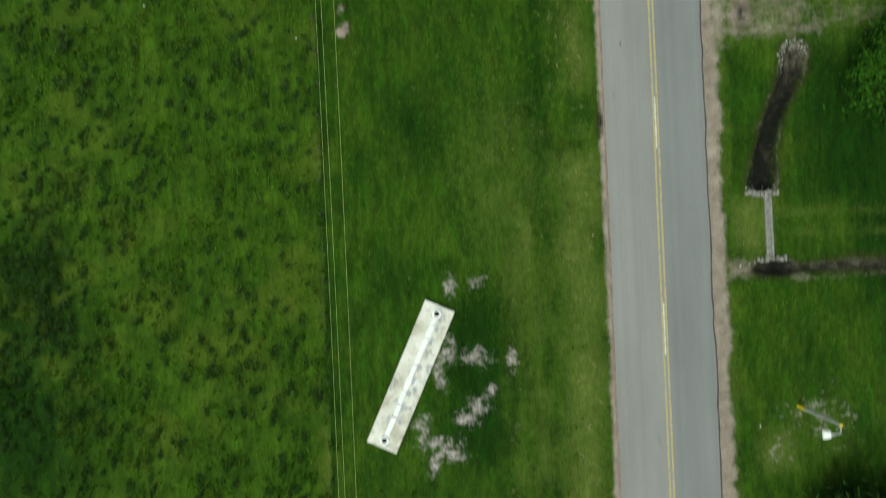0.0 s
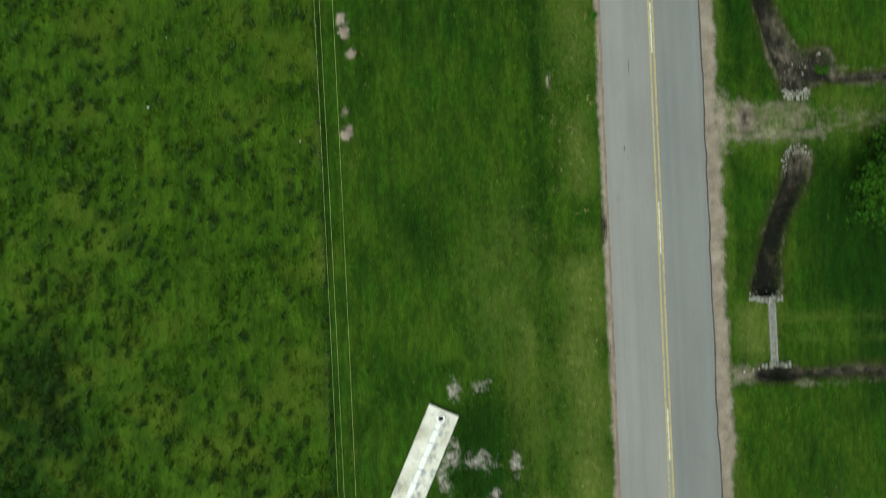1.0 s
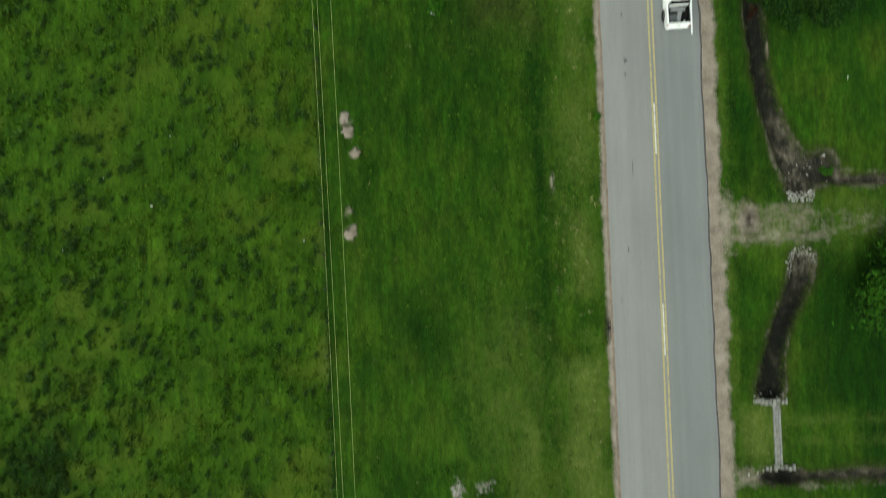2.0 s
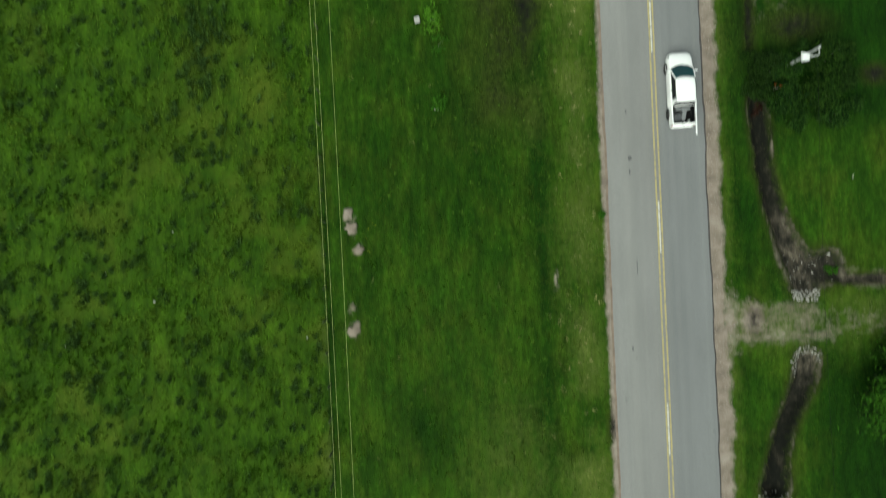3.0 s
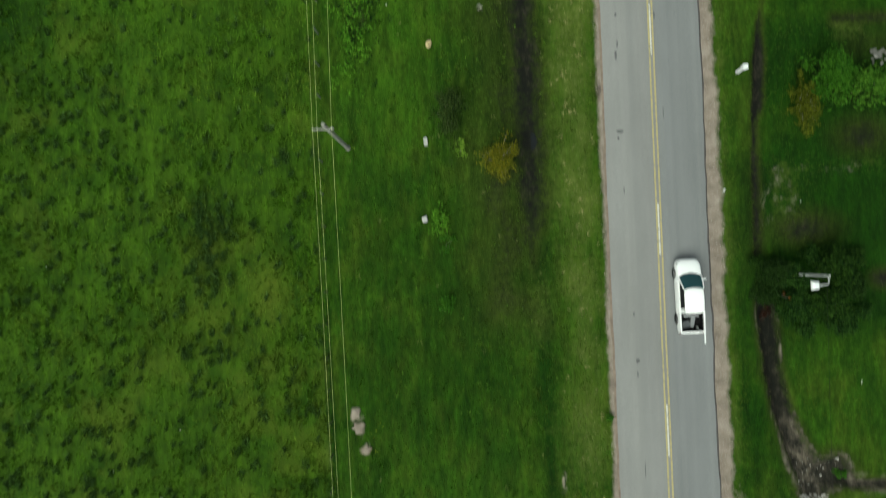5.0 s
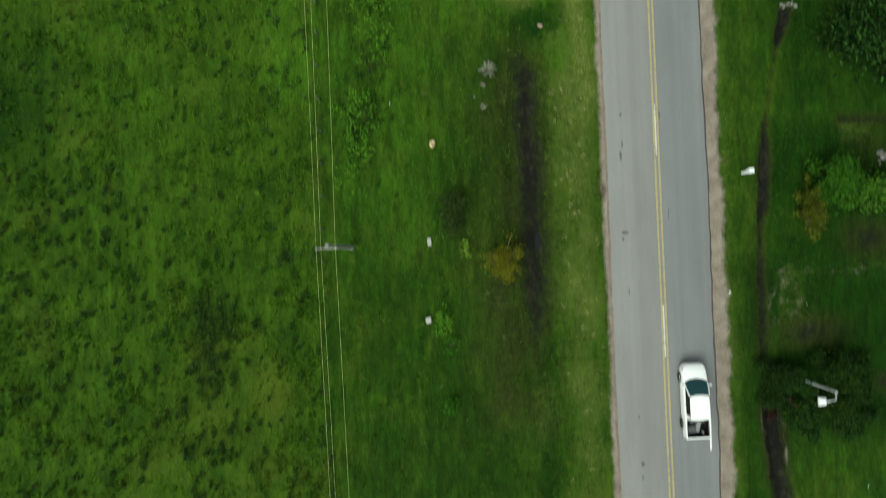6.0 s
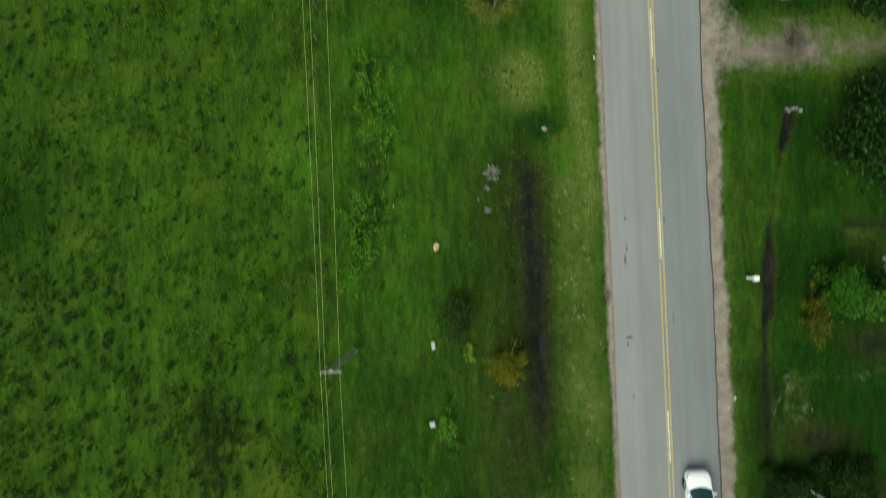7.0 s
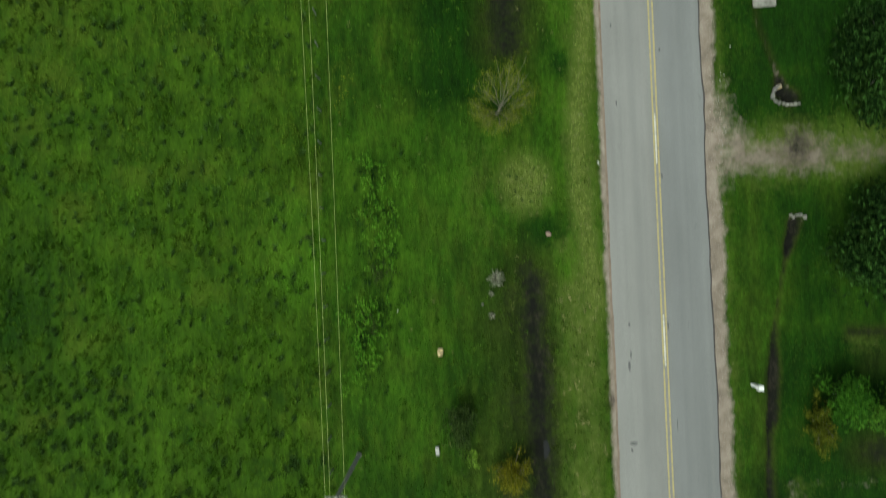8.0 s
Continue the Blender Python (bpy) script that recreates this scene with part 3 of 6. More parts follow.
    # deep green, damp stretches; in the garden, tree shade is painted in as well
    lush_shade = most(strip(x, y, 3.9, 5.5, -400, 31, 0.9) * (0.45 + 0.45 * ramp(y, -3, 8)), spot(x, y, -2.7, 7.8, 1.8, 2.2) * 0.9, spot(x, y, 0.5, -7.0, 1.9, 4.8) * 1.2, spot(x, y, 6.2, 59.7, 0.6, 0.9) * 1.2, spot(x, y, 6.4, 55.1, 0.4, 0.6) * 1.0, spot(x, y, 4.7, 50.0, 1.3, 1.1) * 1.1, spot(x, y, -28.0, -7.0, 4.5, 7.0) * 1.2, spot(x, y, -26.0, -1.5, 2.4, 4.5) * 1.1, spot(x, y, -15.6, 33.4, 1.6, 3.0) * 0.7, spot(x, y, -28.0, 45.0, 5.0, 8.0) * 0.6, spot(x, y, -4.6, -1.5, 2.5, 3.0) * 0.6, spot(x, y, -5.6, 17.0, 1.6, 3.0) * 0.7,
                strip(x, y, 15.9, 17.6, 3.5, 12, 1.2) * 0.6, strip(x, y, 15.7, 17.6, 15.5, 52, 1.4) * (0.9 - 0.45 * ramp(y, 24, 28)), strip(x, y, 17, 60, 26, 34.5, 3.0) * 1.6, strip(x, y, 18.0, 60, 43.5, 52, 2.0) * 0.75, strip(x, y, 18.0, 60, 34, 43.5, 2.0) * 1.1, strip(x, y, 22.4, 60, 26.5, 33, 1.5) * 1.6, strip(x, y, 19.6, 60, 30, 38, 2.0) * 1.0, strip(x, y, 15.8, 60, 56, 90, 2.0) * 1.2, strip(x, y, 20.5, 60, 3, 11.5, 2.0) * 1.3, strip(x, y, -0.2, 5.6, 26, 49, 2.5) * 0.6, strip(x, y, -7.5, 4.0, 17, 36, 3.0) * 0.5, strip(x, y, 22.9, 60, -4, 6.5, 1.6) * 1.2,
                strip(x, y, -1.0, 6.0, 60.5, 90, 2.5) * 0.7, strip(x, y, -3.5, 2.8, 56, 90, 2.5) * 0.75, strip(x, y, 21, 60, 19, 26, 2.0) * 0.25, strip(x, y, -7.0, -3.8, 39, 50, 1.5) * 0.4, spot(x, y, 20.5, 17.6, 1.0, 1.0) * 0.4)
    lush_shade = lush_shade * (0.55 + 0.8 * vnoise(x, y, 2.4, 15))
    # dark line along the fence: rank grass and shadow in one painted colour
    lush_shade = most(lush_shade, strip(x, y, FENCE_X - 0.22, FENCE_X + 0.22, -400, 400, 0.5) * (0.9 - 0.5 * ramp(y, 18, 34)))
    # wet ground, plus shade under the pale tree and a step's shadow painted dark
    wet = most(wet, strip(x, y, 0.8, 4.4, 26, 48, 2.5) * (0.26 + 0.38 * vnoise(x, y, 1.6, 17)), strip(x, y, 2.8, 4.4, 33, 48.5, 1.2) * (0.30 + 0.42 * vnoise(x, y, 0.9, 63)), strip(x, y, 15.9, 17.6, 28, 50, 1.0) * 0.2, spot(x, y, 16.85, 13.7, 0.5, 1.0) * 0.66, spot(x, y, 19.85, 54.25, 1.0, 1.3) * 0.70, spot(x, y, 19.8, 30.8, 1.1, 0.7) * 0.66, spot(x, y, 23.7, 36.3, 1.5, 1.0) * 0.62, strip(x, y, 22.2, 28, 43.0, 43.5, 0.5) * 0.75, strip(x, y, 22.6, 28, 40.6, 42.8, 0.8) * 0.30, spot(x, y, 8.42, 7.75, 0.28, 0.9) * 0.75, spot(x, y, 8.42, 39.8, 0.28, 0.8) * 0.6, spot(x, y, -15.5, 31.3, 1.2, 3.0) * 0.26, spot(x, y, -25.8, -1.2, 2.0, 3.5) * 0.2, spot(x, y, 23.0, -1.2, 1.8, 0.5) * 0.7, spot(x, y, 2.9, -3.5, 0.6, 4.5) * 0.30, spot(x, y, 20.1, 31.0, 1.7, 0.9) * 0.66, spot(x, y, 24.5, 27.9, 0.7, 0.5) * 0.8)
    # a well-trodden pale strip and patch
    dry = most(dry, strip(x, y, 0.6, 4.0, 25, 47, 3.0) * 0.32 * (0.5 + vnoise(x, y, 1.5, 19)), spot(x, y, 5.2, -8.0, 2.2, 9.0) * 0.75 * n1, spot(x, y, 2.2, 5.0, 2.8, 5.5) * 0.68 * (0.5 + 0.6 * n1), pale_line, spot(x, y, 3.8, 52.8, 1.25, 1.5) * 1.35)
    dry = most(dry, strip(x, y, 7.0, 8.4, 44, 60, 0.9) * (0.55 + 0.5 * n1), strip(x, y, 5.3, 8.2, 46, 68, 1.5) * 0.18 * (0.45 + n1), strip(x, y, -0.5, 2.2, 49.5, 55.5, 2.0) * 0.40 * (0.4 + n1), strip(x, y, 5.3, 8.3, -20, 6, 1.2) * (0.58 + 0.5 * vnoise(x, y * 0.35, 0.9, 53)),
               strip(x, y, 5.3, 8.3, 27, 47, 0.9) * (0.35 + 0.45 * vnoise(x, y * 0.5, 0.9, 54)), strip(x, y, 2.4, 5.4, -14, 3, 1.5) * (0.28 + 0.60 * vnoise(x, y * 0.3, 0.8, 55)))
    # fresh bright growth
    fresh = most(strip(x, y, -6.5, 2.0, 46, 55.5, 3.0) * (0.15 + 0.65 * vnoise(x, y, 2.2, 66)), strip(x, y, 5.2, 7.6, 46, 72, 1.5) * (0.3 + 0.8 * vnoise(x, y, 1.2, 67)), spot(x, y, -10.15, 49.3, 1.6, 2.3) * 2.0, strip(x, y, -7.8, -1.5, 37, 57, 2.0) * (0.30 + 0.45 * vnoise(x, y, 1.5, 76)), spot(x, y, -20.0, 44.0, 6.0, 9.0) * 0.4,
                 strip(x, y, 3.3, 5.6, 50.8, 55.0, 1.2) * 0.7, spot(x, y, 6.2, 57.0, 0.9, 2.2) * 1.0, spot(x, y, -2.0, -4.0, 5.0, 9.0) * 0.35 * (0.4 + vnoise(x, y, 1.6, 68)), spot(x, y, 17.0, 42.0, 1.2, 7.0) * 0.4 * (0.4 + vnoise(x, y, 1.4, 69)))
    return np.clip(dirt, 0, 1), np.clip(dry, 0, 1), np.clip(wet, 0, 1), np.clip(lush_shade, 0, 1), np.clip(fresh, 0, 1), np.clip(chalk, 0, 1)


def silt_at(x, y):
    """Where grey-brown silt and crumbled soil lie on the ditch beds, over the black mud."""
    v = most(strip(x, y, 18.0, 20.9, 14.4, 19.6, 2.0), strip(x, y, 22.0, 60, 15.2, 16.7, 0.4) * 0.7, strip(x, y, 17.2, 19.6, 19.0, 23.0, 2.0) * 0.30, spot(x, y, 19.8, 11.4, 1.1, 1.2) * 0.9, strip(x, y, 17.2, 20.6, 3.4, 11.0, 1.0) * (0.06 + 0.3 * ramp(y, 7, 10.5)),
             strip(x, y, 19.0, 60, -2.2, -0.4, 0.5) * 0.5, strip(x, y, 16.6, 60, 52.0, 55.6, 1.6) * 0.85, spot(x, y, 17.0, -1.3, 0.7, 0.6) * 0.8)
    return np.clip(v, 0, 1)


def hold(me, x, y):
    for name, v in zip(("dirt", "dry", "mud_shade", "lush_shade", "fresh", "chalk", "silt", "field"), (*covers(x, y), silt_at(x, y), ramp(FENCE_X - np.asarray(x), 0.0, 0.8))):
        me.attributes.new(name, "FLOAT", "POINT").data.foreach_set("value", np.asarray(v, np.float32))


def grid_mesh(name, xs, ys, lift=0.0, keep=None):
    """A sheet over the land; keep picks the cells by their middles."""
    gx, gy = np.meshgrid(xs, ys)
    x, y = gx.ravel(), gy.ravel()
    nx = len(xs)
    i, j = np.meshgrid(np.arange(nx - 1), np.arange(len(ys) - 1))
    a = (j * nx + i).ravel()
    quads = np.stack([a, a + 1, a + nx + 1, a + nx], 1)
    if keep is not None:
        cx, cy = x[quads].mean(1), y[quads].mean(1)
        quads = quads[keep(cx, cy)]
        used, quads = np.unique(quads, return_inverse=True)
        quads = quads.reshape(-1, 4)
        x, y = x[used], y[used]
    z = height(x, y) + lift
    me = bpy.data.meshes.new(name)
    me.vertices.add(len(x))
    me.vertices.foreach_set("co", np.stack([x, y, z], 1).ravel())
    me.loops.add(quads.size)
    me.loops.foreach_set("vertex_index", quads.ravel())
    me.polygons.add(len(quads))
    me.polygons.foreach_set("loop_start", np.arange(0, quads.size, 4))
    me.update(calc_edges=True)
    me.shade_smooth()
    hold(me, x, y)
    me.materials.append(GROUND)
    return new(name, me)


def steps(lo, hi, fine, reach):
    out = [hi + 1.0, hi + 4, hi + 12, hi + 40, hi + 120, reach]
    low = [-reach, lo - 120, lo - 40, lo - 12, lo - 4, lo - 1.0]
    return np.array(low + list(np.arange(lo, hi, fine)) + [hi] + out)


tagged(grid_mesh("ground", steps(-34, 32, 0.22, 2500), steps(-22, 72, 0.22, 2500)), "rough green pasture and mown grass verge", "ground", kind="structure")
tagged(grid_mesh("driveway_1", np.arange(15.2, 30, 0.16), np.arange(11, 16.4, 0.16), 0.012, lambda x, y: (covers(x, y)[0] > 0.12) & (covers(x, y)[2] < 0.25)),
       "pale earth driveway crossing the ditch", "driveway", kind="structure")
tagged(grid_mesh("driveway_2", np.arange(15.2, 30, 0.16), np.arange(51, 57.4, 0.16), 0.012, lambda x, y: (covers(x, y)[0] > 0.12) & (covers(x, y)[2] < 0.25)),
       "brown earth driveway with a dark worn patch", "driveway", kind="structure")
tagged(grid_mesh("road_shoulder_right", np.arange(14.3, 16.0, 0.12), np.arange(-24, 74, 0.2), 0.010, lambda x, y: (covers(x, y)[0] > 0.10) & (x < 15.9)),
       "sandy gravel road shoulder with a ragged grass edge", "road shoulder", kind="structure")
tagged(grid_mesh("road_shoulder_left", np.arange(8.0, 8.9, 0.1), np.arange(-24, 74, 0.2), 0.010, lambda x, y: covers(x, y)[0] > 0.12),
       "narrow sandy road shoulder", "road shoulder", kind="structure")


# ---------------------------------------------------------------- road
def road_sheet():
    ys = np.concatenate([[-2500, -300, -60], np.arange(-26, 76, 0.25), [120, 400, 2500]])
    wl = ROAD_L + 0.05 * (vnoise(ys, ys * 0, 1.1, 21) - 0.5) + 0.06 * (vnoise(ys, ys * 0, 5.0, 22) - 0.5)
    wr = ROAD_R + 0.07 * (vnoise(ys, ys * 0, 0.9, 23) - 0.5) + 0.14 * (vnoise(ys, ys * 0, 4.0, 24) - 0.5)
    cols = [0.0, 0.004, 0.25, 0.5, 0.75, 0.996, 1.0]
    rise = [-0.06, 0.035, 0.06, 0.075, 0.06, 0.035, -0.06]
    verts = [(a + (b - a) * c, y, r) for y, a, b in zip(ys, wl, wr) for c, r in zip(cols, rise)]
    n = len(cols)
    faces = [(k * n + i, k * n + i + 1, (k + 1) * n + i + 1, (k + 1) * n + i) for k in range(len(ys) - 1) for i in range(n - 1)]
    return tagged(link_mesh("road", verts, faces, ASPHALT), "weathered grey two-lane asphalt road", "road", kind="structure")


def crown(x):
    """The road's height at x."""
    c = (x - ROAD_L) / (ROAD_R - ROAD_L)
    return float(np.interp(c, [0.004, 0.25, 0.5, 0.75, 0.996], [0.035, 0.06, 0.075, 0.06, 0.035]))


def road_line(name, x, width, y0, y1, mat, label, rag=0.012):
    ys = np.arange(y0, y1 + 0.01, 0.3)
    verts, faces = [], []
    for k, y in enumerate(ys):
        o = 0.02 * (float(vnoise(y, 0.0, 6.0, 31)) - 0.5)
        for side in (-0.5, 0.5):
            xx = x + o + side * width + rag * (float(vnoise(y, side * 9, 0.5, 32)) - 0.5)
            verts.append((xx, y, crown(xx) + 0.005))
        if k:
            faces.append((2 * k - 2, 2 * k - 1, 2 * k + 1, 2 * k))
    return tagged(link_mesh(name, verts, faces, mat), label, "road marking", kind="structure")


road_sheet()
EDGE_DARK = simple("edge_dark", (0.085, 0.075, 0.075), 0.85, vary=0.35, size=0.3)
EDGE_SAND = simple("reddish_edge_sand", (0.20, 0.155, 0.125), 0.95, vary=0.3, size=0.4)


def road_edge(name, wide, seeds, side, mat, label):
    """A strip along the broken edge of the asphalt."""
    ys = np.arange(-24, 74, 0.25)
    verts, faces = [], []
    for k, y in enumerate(ys):
        f = [float(vnoise(y, 0.0, sz, sd)) - 0.5 for sz, sd in seeds]
        x = ROAD_R + 0.07 * f[0] + 0.14 * f[1] if side > 0 else ROAD_L + 0.05 * f[0] + 0.06 * f[1]
        w = wide * (0.5 + float(vnoise(y, 3.0, 0.8, 29)))
        verts += [(x - side * 0.03, y, 0.045), (x + side * 0.006, y, 0.042), (x + side * w, y, 0.012)]
        if k:
            a = 3 * k
            faces += [(a - 3, a - 2, a + 1, a), (a - 2, a - 1, a + 2, a + 1)]
    return tagged(link_mesh(name, verts, faces, mat), label, "road edge", kind="structure")


# a thin dark strip on the right edge
road_edge("road_edge_right", 0.07, ((0.9, 23), (4.0, 24)), 1, EDGE_DARK, "dark broken edge of the asphalt")
road_edge("road_edge_left", 0.09, ((1.1, 21), (5.0, 22)), -1, EDGE_SAND, "reddish sandy edge of the asphalt")
road_line("road_line_left", 11.50, 0.10, -60, 120, YELLOW, "worn yellow centre line painted on asphalt")
road_line("road_line_right", 11.735, 0.10, -60, 120, YELLOW, "worn yellow centre line painted on asphalt")
# old white dashes between the yellow lines, about every 12 m
for top in (-15.2, -3.12, 9.05, 20.95, 32.85, 44.75, 56.7, 68.7):
    d = road_line("road_dash", 11.60, 0.085, top - 3.05, top, WHITE_LINE, "faded white lane dash between yellow lines")
    tagged(d, group="white lane dashes")
# tar stains and skid marks
TAR = simple("tar_stain", (0.105, 0.105, 0.108), 0.7, vary=0.4, size=0.1)


def stain(x, y, w, h, seed):
    rnd = random.Random(seed)
    verts = [(x, y, crown(x) + 0.004)]
    for k in range(14):
        a = 2 * math.pi * k / 14
        r = rnd.uniform(0.6, 1.1)
        xx = x + w * r * math.cos(a)
        verts.append((xx, y + h * r * math.sin(a), crown(xx) + 0.004))
    faces = [(0, 1 + k, 1 + (k + 1) % 14) for k in range(14)]
    return tagged(link_mesh("tar_stain", verts, faces, TAR), "dark tar stain on the asphalt", "stain", "tar stains", "structure")


for k, (x, y, w, h) in enumerate(((10.03, 23.55, 0.12, 0.17), (9.92, 26.3, 0.05, 0.16), (10.0, 22.75, 0.05, 0.22), (9.66, 33.7, 0.04, 0.26), (9.52, 41.75, 0.08, 0.4), (9.62, 42.4, 0.05, 0.25), (9.56, 37.2, 0.24, 0.13), (9.45, 36.8, 0.08, 0.16),
                                  (9.40, 57.35, 0.05, 0.24), (11.86, 44.05, 0.06, 0.32), (11.88, 52.9, 0.07, 0.17), (9.26, 62.0, 0.06, 0.16), (9.6, 44.2, 0.07, 0.14), (12.05, 60.4, 0.07, 0.14), (10.2, 17.1, 0.03, 0.6), (9.75, 12.3, 0.05, 0.2), (12.15, 38.2, 0.03, 0.5))):
    stain(x, y, w, h, k)


def water_sheet(name, x0, x1, y0, y1, level):
    """Still water that fills the ditch up to a level."""
    bm = bmesh.new()
    xs, ys = np.arange(x0, x1 + 0.01, 0.07), np.arange(y0, y1 + 0.01, 0.07)
    gx, gy = np.meshgrid((xs[:-1] + xs[1:]) / 2, (ys[:-1] + ys[1:]) / 2)
    low = height(gx, gy) + 0.10 * (vnoise(gx, gy, 0.5, 16) - 0.35) < level + 0.01
    pts = {}
    for j in range(len(ys) - 1):
        for i in range(len(xs) - 1):
            if low[j, i]:
                q = []
                for a, c in ((i, j), (i + 1, j), (i + 1, j + 1), (i, j + 1)):
                    if (a, c) not in pts:
                        pts[a, c] = bm.verts.new((xs[a], ys[c], level))
                    q.append(pts[a, c])
                bm.faces.new(q)
    return lone(name, bm, WATER, "still dark water in a muddy ditch", "water", kind="structure")


water_sheet("water_1", 4.3, 5.3, 33.2, 38.0, -0.262)


def land(x, y):
    return float(height(x, y))


# ---------------------------------------------------------------- pickup
def pickup(x, y, turn):
    car = thing("pickup", "compact white pickup with a loaded open bed", "pickup", x, y, crown(x) + 0.003, turn)
    car.scale = (0.885, 1.0, 1.0)
    W = 0.80

    def section(yy, half, z0, z1, top_in, crown_up):
        """A cross section of the lower body: sill, flank, shoulder, rounded top."""
        s = [(half * 0.93, z0), (half, z0 + 0.12), (half, (z0 + z1) * 0.52), (half * 0.985, z1 - 0.09), (half - top_in * 0.45, z1 - 0.02), (half - top_in, z1), (half * 0.5, z1 + crown_up), (0, z1 + crown_up * 1.2)]
        ring = [(sx, yy, sz) for sx, sz in s] + [(-sx, yy, sz) for sx, sz in s[-2::-1]]
        return ring
    # front half: nose, bonnet, cabin tub
    bm = bmesh.new()
    rows = loft(bm, [section(2.17, 0.46, 0.36, 0.60, 0.10, 0.01), section(2.12, 0.62, 0.26, 0.69, 0.12, 0.02), section(2.0, 0.735, 0.22, 0.76, 0.14, 0.03),
                     section(1.75, W - 0.01, 0.20, 0.83, 0.12, 0.04), section(1.3, W, 0.20, 0.91, 0.10, 0.05), section(0.6, W, 0.20, 0.94, 0.06, 0.02),
                     section(-0.3, W, 0.20, 0.95, 0.06, 0.01), section(-0.94, W, 0.20, 0.96, 0.06, 0.0)])
    bm.faces.new(rows[0][::-1])
    bm.faces.new(rows[-1])
    bmesh.ops.recalc_face_normals(bm, faces=bm.faces)
    part("body", bm, WHITE_PAINT, car, smooth=True)
    # bed sides, tailgate and floor
    for s in (-1, 1):
        bm = bmesh.new()
        loft(bm, [[(s * (W - 0.13), yy, 0.98), (s * (W - 0.02), yy, 0.98), (s * w, yy, 0.90), (s * w, yy, 0.45), (s * (w - 0.05), yy, 0.24), (s * (W - 0.13), yy, 0.24)]
                  for yy, w in ((-0.945, W), (-1.5, W), (-1.95, W - 0.02), (-2.1, W - 0.10))])
        bmesh.ops.holes_fill(bm, edges=bm.edges)
        bmesh.ops.recalc_face_normals(bm, faces=bm.faces)
        part("bed_side", bm, WHITE_PAINT, car)
    for s in (-1, 1):
        part("bed_liner", boxed(min(s * 0.655, s * 0.675), max(s * 0.655, s * 0.675), -1.99, -0.96, 0.46, 0.955), BLACK_PLASTIC, car, "black bed liner")
    part("bed_liner", boxed(-0.66, 0.66, -1.995, -1.975, 0.46, 0.955), BLACK_PLASTIC, car)
    for s in (-1, 1):
        part("rail_cap", boxed(min(s * 0.672, s * 0.705), max(s * 0.672, s * 0.705), -2.0, -0.96, 0.97, 0.986, bevel=0.004), BLACK_PLASTIC, car, "black bed rail cap")
    tail = part("tailgate", boxed(-0.72, 0.72, -2.09, -2.0, 0.42, 0.97, bevel=0.02), WHITE_PAINT, car)
    part("handle", boxed(-0.1, 0.1, -2.105, -2.085, 0.78, 0.84, bevel=0.005), BLACK_PLASTIC, tail, "black plastic handle")
    part("bed_floor", boxed(-0.67, 0.67, -2.0, -0.95, 0.40, 0.46), BLACK_PLASTIC, car, "black ribbed bed floor")
    bm = bmesh.new()
    for k in range(9):
        box(bm, -0.62 + k * 0.15, -0.57 + k * 0.15, -1.98, -1.0, 0.46, 0.475)
    part("floor_rib", bm, BLACK_PLASTIC, car)
    bm = bmesh.new()
    loft(bm, [[(xx, -2.10 - d, z0), (xx, -2.18 - d * 0.5, z0 + 0.05), (xx, -2.18 - d * 0.5, z1), (xx, -2.08, z1)] for xx, d, z0, z1 in ((-0.72, -0.1, 0.34, 0.52), (-0.55, 0.0, 0.30, 0.52), (0.55, 0.0, 0.30, 0.52), (0.72, -0.1, 0.34, 0.52))])
    bmesh.ops.holes_fill(bm, edges=bm.edges)
    bmesh.ops.recalc_face_normals(bm, faces=bm.faces)
    part("rear_bumper", bm, WHITE_PAINT, car)
    # glasshouse: pillars and panes between belt and roof
    belt, top = 0.95, 1.45
    lower = {"f": 1.14, "r": -0.95, "h": 0.735}
    upper = {"f": 0.46, "r": -0.84, "h": 0.625}

    def pane(name, pts, mat, inset, label=""):
        """A pane with thickness, drawn in a little from its corners."""
        c = sum((Vector(p) for p in pts), Vector()) / 4
        ps = [c + (Vector(p) - c) * (1 - inset) for p in pts]
        n = (ps[1] - ps[0]).cross(ps[2] - ps[0]).normalized()
        bm = bmesh.new()
        loft(bm, [[p - n * 0.012 for p in ps], [p + n * 0.006 for p in ps]])
        bmesh.ops.holes_fill(bm, edges=bm.edges)
        bmesh.ops.recalc_face_normals(bm, faces=bm.faces)
        return part(name, bm, mat, car, label)
    fl, fr, rl, rr = [Vector((s * lower["h"], lower[e], belt)) for e in "fr" for s in (-1, 1)]
    FL, FR, RL, RR = [Vector((s * upper["h"], upper[e], top)) for e in "fr" for s in (-1, 1)]
    for a, b in ((fl, FL), (fr, FR), (rl, RL), (rr, RR)):
        part("pillar", tube(bmesh.new(), [a, (a + b) / 2 + Vector((0.02 * (1 if a.x > 0 else -1), 0.02, 0.01)), b], [0.045, 0.04, 0.04], 6), WHITE_PAINT, car)
    for sx in (-1, 1):
        part("pillar", tube(bmesh.new(), [(sx * 0.742, -0.12, belt), (sx * 0.640, -0.10, top)], 0.026, 6), BLACK_PLASTIC, car, "black door pillar")
    # rear quarter panels, closed
    for s in (-1, 1):
        bm = bmesh.new()
        q = [Vector((s * 0.738, -0.93, belt)), Vector((s * 0.738, -0.72, belt)), Vector((s * 0.615, -0.66, top)), Vector((s * 0.615, -0.80, top))]
        loft(bm, [[p for p in q], [p - Vector((s * 0.03, 0, 0)) for p in q]])
        bmesh.ops.holes_fill(bm, edges=bm.edges)
        bmesh.ops.recalc_face_normals(bm, faces=bm.faces)
        part("quarter_panel", bm, WHITE_PAINT, car)
    bm = bmesh.new()
    rf = []
